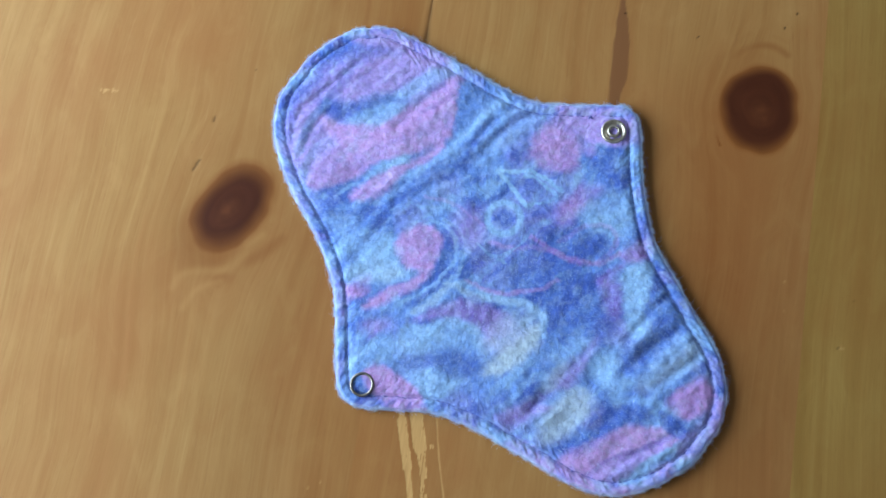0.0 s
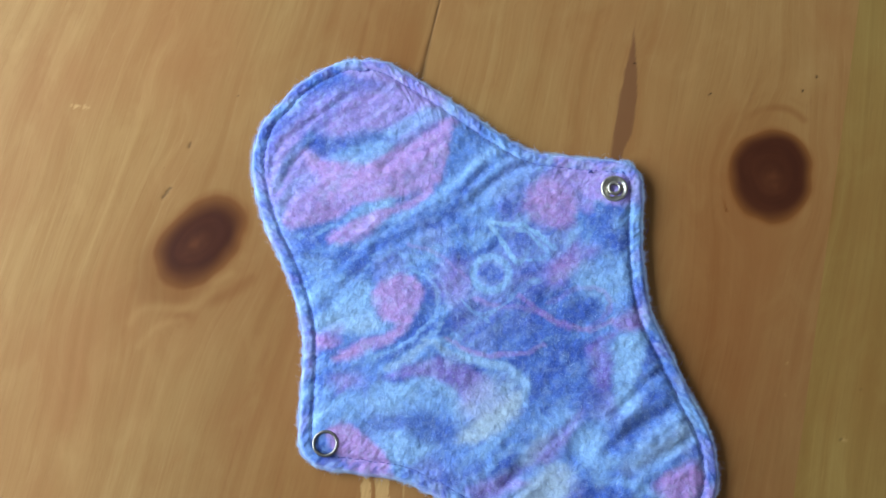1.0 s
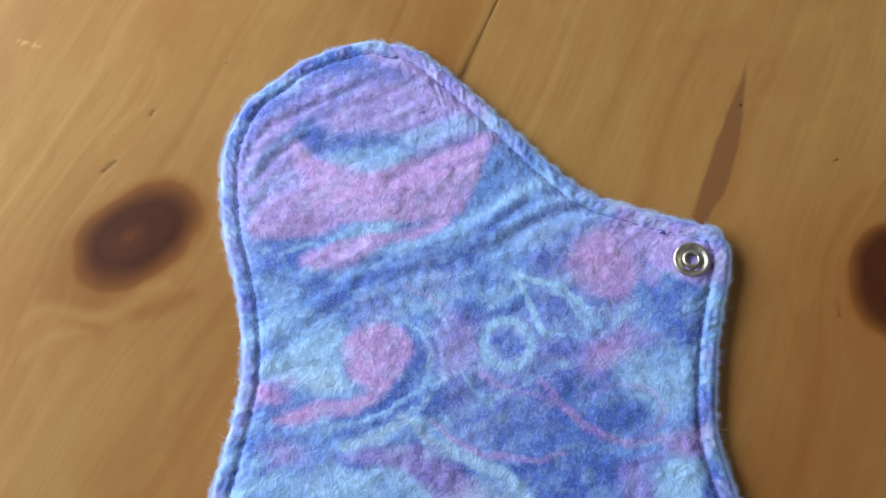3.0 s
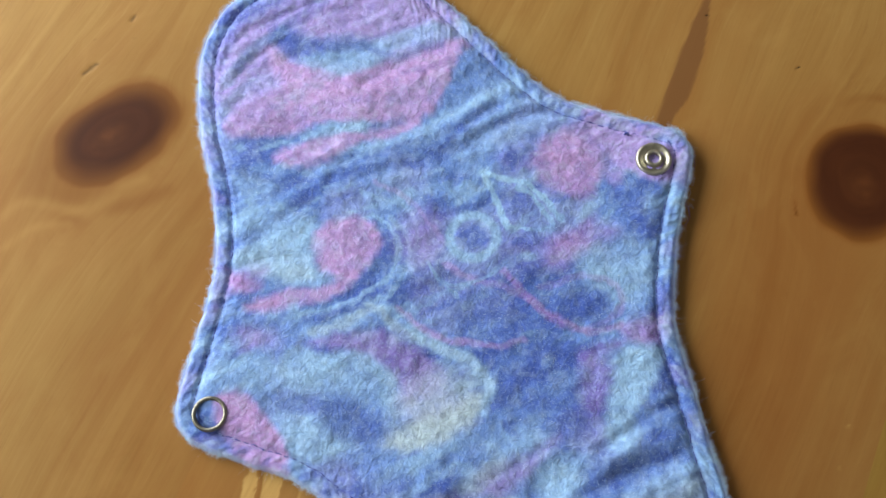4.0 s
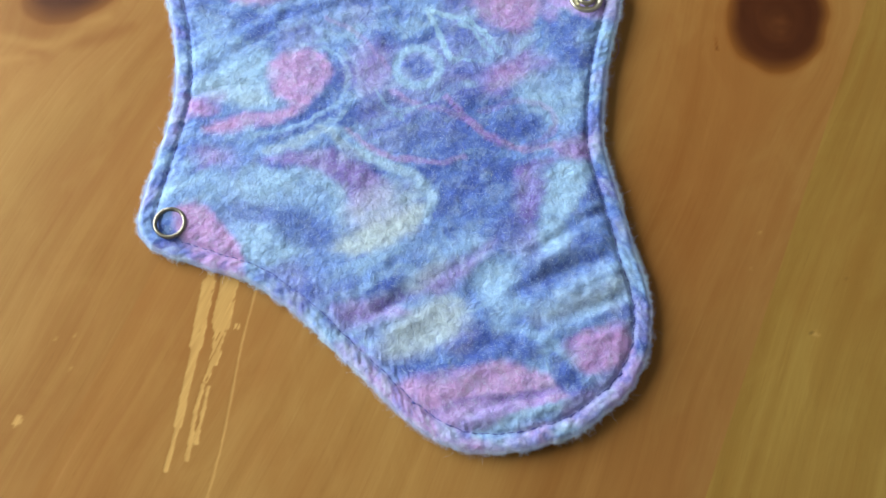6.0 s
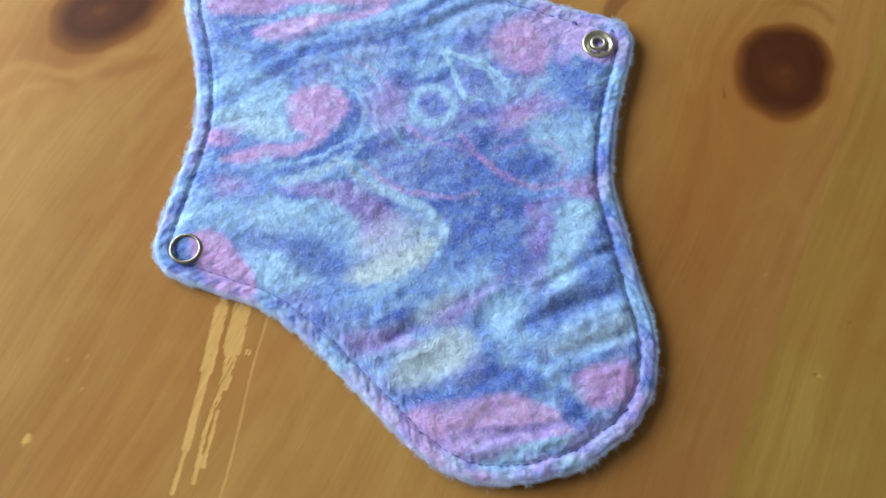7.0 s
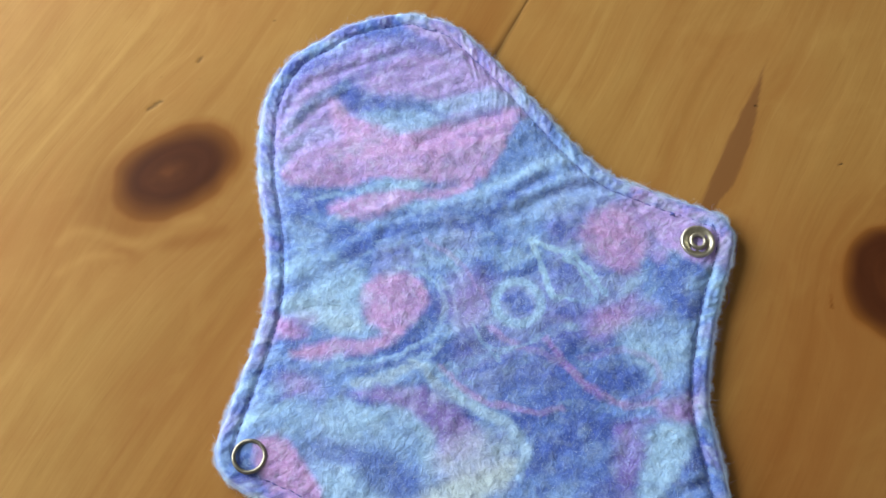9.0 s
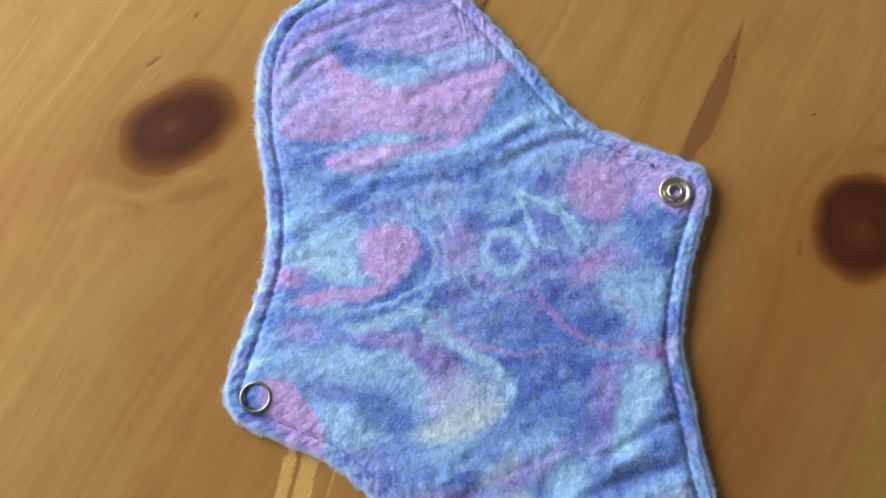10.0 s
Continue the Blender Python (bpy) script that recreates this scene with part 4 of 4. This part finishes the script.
pad = tagged(new("cloth_pad"), "winged flannel cloth pad in blue and pink marbled print", "cloth pad")
pad.location = (PAD_X, PAD_Y, 0.0)
sheet, places, inks, inset, arcs, rim = flannel_sheet()
part("flannel_layer", sheet, FLANNEL, pad)


def nap(count, name, choose, reach, rise, wide, seed, pale, tone=(0.85, 1.25), outward=0.0):
    """Loose cotton fibres standing off the cloth, as thin bent ribbons."""
    rng = np.random.default_rng(seed)
    k = rng.choice(choose, count)
    p = places[k] + np.concatenate([rng.normal(0, 0.35 * (1 - outward), (count, 2)), np.full((count, 1), -0.1)], 1)
    a = rng.uniform(0, 2 * math.pi, count)
    if outward:
        a = out_angle[k] + rng.normal(0, 0.75, count)
    size = reach * rng.uniform(0.3, 1.0, count) ** 1.3 * (0.45 + 1.1 * step(0.3, 0.7, grit(p[:, 0], p[:, 1], 1.7, seed)))
    way = np.stack([np.cos(a), np.sin(a)], -1) * size[:, None]
    bend = np.stack([-np.sin(a), np.cos(a)], -1) * (size * rng.uniform(-0.26, 0.26, count))[:, None]
    side = np.stack([-np.sin(a), np.cos(a), 0 * a], -1) * wide * rng.uniform(0.6, 1.2, count)[:, None]
    h = rise * rng.uniform(0.3, 1.0, count)
    mid = p + np.concatenate([way * 0.5 + bend, h[:, None]], 1)
    end = p + np.concatenate([way, (h * rng.uniform(0.2, 1.3, count))[:, None]], 1)
    verts = np.stack([p - side, p + side, mid - side * 0.8, mid + side * 0.8, end], 1).reshape(-1, 3) / 1000
    verts[:, 2] = np.maximum(verts[:, 2], 0.0001)
    b = np.arange(count) * 5
    faces = np.stack([b, b + 1, b + 3, b + 2], -1).tolist() + np.stack([b + 2, b + 3, b + 4], -1).tolist()
    me = mesh_of(name, verts, faces, False)
    c = np.ones((count, 4))
    w = np.clip(pale * rng.uniform(0.0, 1.0, count) ** 2.4, 0, 0.95)[:, None]
    c[:, :3] = inks[k] * rng.uniform(*tone, count)[:, None] * (1 - w) + np.array((0.70, 0.84, 0.97)) * w
    store(me, "print", "FLOAT_COLOR", np.repeat(np.clip(c, 0, 0.95), 5, 0))
    ob = part(name, me, FIBRE, pad)
    return tagged(ob, "loose pale cotton fibres of the brushed nap", kind="stuff")


turn = np.stack([np.roll(rim[0], -1) - np.roll(rim[0], 1), np.roll(rim[1], -1) - np.roll(rim[1], 1)], -1)
spin = 1.0 if (rim[0] * np.roll(rim[1], -1) - rim[1] * np.roll(rim[0], -1)).sum() > 0 else -1.0
out_angle = np.tile(np.arctan2(-spin * turn[:, 0], spin * turn[:, 1]), len(places) // len(turn))
edge, inner = np.where(inset < 0.9)[0], np.where(inset > 0.9)[0]
nap(65000, "nap", inner, 1.4, 0.10, 0.032, 71, 0.9, (0.85, 1.15))
nap(6000, "long_nap", inner, 2.4, 0.22, 0.034, 73, 1.7)
# edge fibres brightened in colour as well, for the lit rim
nap(26000, "edge_fuzz", edge, 1.15, 0.35, 0.030, 72, 2.2, (1.1, 1.6), 0.9)
nap(1100, "edge_hair", edge, 2.6, 0.5, 0.024, 74, 1.6, (1.0, 1.4), 0.9)


def stitching():
    """The line of topstitching, sunk a little into the cloth."""
    ox, oy, arc = rim
    base = np.stack([ox, oy], -1)
    t = np.roll(base, -1, 0) - np.roll(base, 1, 0)
    t /= np.linalg.norm(t, axis=1)[:, None]
    inward = np.stack([-t[:, 1], t[:, 0]], -1)
    if ((base + inward) ** 2).sum() > (base ** 2).sum():
        inward = -inward
    line = base + inward * 4.9
    near = [np.argmin((places[:, 0] - q[0]) ** 2 + (places[:, 1] - q[1]) ** 2) for q in line[::4]]
    level = np.interp(np.arange(len(line)), np.arange(len(near)) * 4, places[near, 2])
    keep = line_distance(line[:, 0], line[:, 1], base[::3], True) > 4.2
    line, level, t = line[keep], level[keep], t[keep]
    run = np.concatenate([[0], np.cumsum(np.hypot(*np.diff(line, axis=0).T))])
    verts, faces = [], []
    for s in np.arange(0, run[-1] - 2.2, 2.35):
        ring0 = len(verts)
        for j, u in enumerate((0.0, 0.35, 1.15, 1.95, 2.3)):
            q = np.array([np.interp(s + u, run, line[:, 0]), np.interp(s + u, run, line[:, 1]), np.interp(s + u, run, level)])
            w = np.array([np.interp(s + u, run, t[:, 0]), np.interp(s + u, run, t[:, 1])])
            lift, r = (-0.25, -0.06, 0.0, -0.06, -0.25)[j], (0.06, 0.11, 0.13, 0.11, 0.06)[j]
            for a in range(6):
                c, q2 = math.cos(a * math.pi / 3) * r, math.sin(a * math.pi / 3) * r
                verts.append(((q[0] - w[1] * c) / 1000, (q[1] + w[0] * c) / 1000, (q[2] + lift + q2) / 1000))
        for j in range(4):
            faces += [(ring0 + j * 6 + a, ring0 + j * 6 + (a + 1) % 6, ring0 + j * 6 + 6 + (a + 1) % 6, ring0 + j * 6 + 6 + a) for a in range(6)]
        faces += [tuple(ring0 + a for a in range(6)), tuple(ring0 + 24 + a for a in range(6))]
    return mesh_of("stitching", verts, faces)


tagged(part("stitching", stitching(), THREAD, pad, "navy blue topstitching along the hem"), kind="stuff")


def cloth_level(x, y):
    k = np.hypot(places[:, 0] - x, places[:, 1] - y) < 5
    return float(np.median(places[k, 2]))


# snap fasteners: an open prong ring on one wing, a ring with a raised socket on the other
mm = 0.001
ring = part("snap_ring", lathe("snap_ring", [(r * mm, z * mm) for r, z in ((3.5, -0.3), (3.5, 0.25), (3.62, 0.55), (3.9, 0.75), (4.2, 0.72), (4.46, 0.5), (4.56, 0.2), (4.56, -0.3))]), DULL_METAL, pad, "open nickel prong ring pressed into the wing")
ring.location = (-0.0499, -0.0456, cloth_level(-49.9, -45.6) * mm)
socket = part("snap_socket", lathe("snap_socket", [(r * mm, z * mm) for r, z in ((2.5, -0.3), (2.6, 0.1), (3.0, 0.12), (3.5, 0.35), (4.0, 0.75), (4.35, 0.85), (4.7, 0.65), (4.85, 0.25), (4.9, -0.3))]), METAL, pad, "nickel snap socket with a raised inner rim")
socket.location = (0.0495, 0.0463, cloth_level(49.5, 46.3) * mm)
collar = part("socket_rim", lathe("socket_rim", [(r * mm, z * mm) for r, z in ((1.45, -0.2), (1.45, 0.9), (1.6, 1.15), (1.95, 1.22), (2.3, 1.1), (2.5, 0.75), (2.62, -0.2))]), METAL, socket)


def hair(name, places_mm, thick, label):
    """A thin bent thread through the given places, in millimetres on the pad."""
    line = np.array(places_mm, float)
    verts, faces, n = [], [], len(line)
    for i in range(n):
        t = line[min(i + 1, n - 1)] - line[max(i - 1, 0)]
        t /= np.linalg.norm(t)
        a = np.cross(t, (0.3, 0.2, 1.0))
        a /= np.linalg.norm(a)
        b = np.cross(t, a)
        verts += [tuple((line[i] + thick * (a * math.cos(k * math.pi / 2.5) + b * math.sin(k * math.pi / 2.5))) / 1000) for k in range(5)]
    for i in range(n - 1):
        faces += [(i * 5 + k, i * 5 + (k + 1) % 5, i * 5 + 5 + (k + 1) % 5, i * 5 + 5 + k) for k in range(5)]
    faces += [tuple(range(5)), tuple(range(5 * n - 5, 5 * n))]
    return part(name, mesh_of(name, verts, faces), THREAD, pad, label)


# the knotted end of the seam and a few threads that hang loose at the wing
end = cloth_level(41.2, 52.9)
hair("thread_end", [(40.6, 52.7, end - 0.2), (41.0, 53.0, end + 0.5), (41.5, 53.0, end + 0.5), (41.8, 52.6, end - 0.1)], 0.28, "dark knotted end of the seam thread")
hair("loose_thread", [(59.2, 36.0, 2.6), (60.8, 34.6, 2.4), (61.6, 32.2, 1.6), (60.9, 30.2, 1.0), (59.6, 29.4, 1.2)], 0.06, "fine loose thread curling off the hem")
hair("loose_thread", [(59.4, 50.0, 3.0), (60.6, 48.4, 2.6), (60.9, 46.4, 2.0), (60.2, 44.8, 2.2)], 0.05, "fine loose thread curling off the hem")
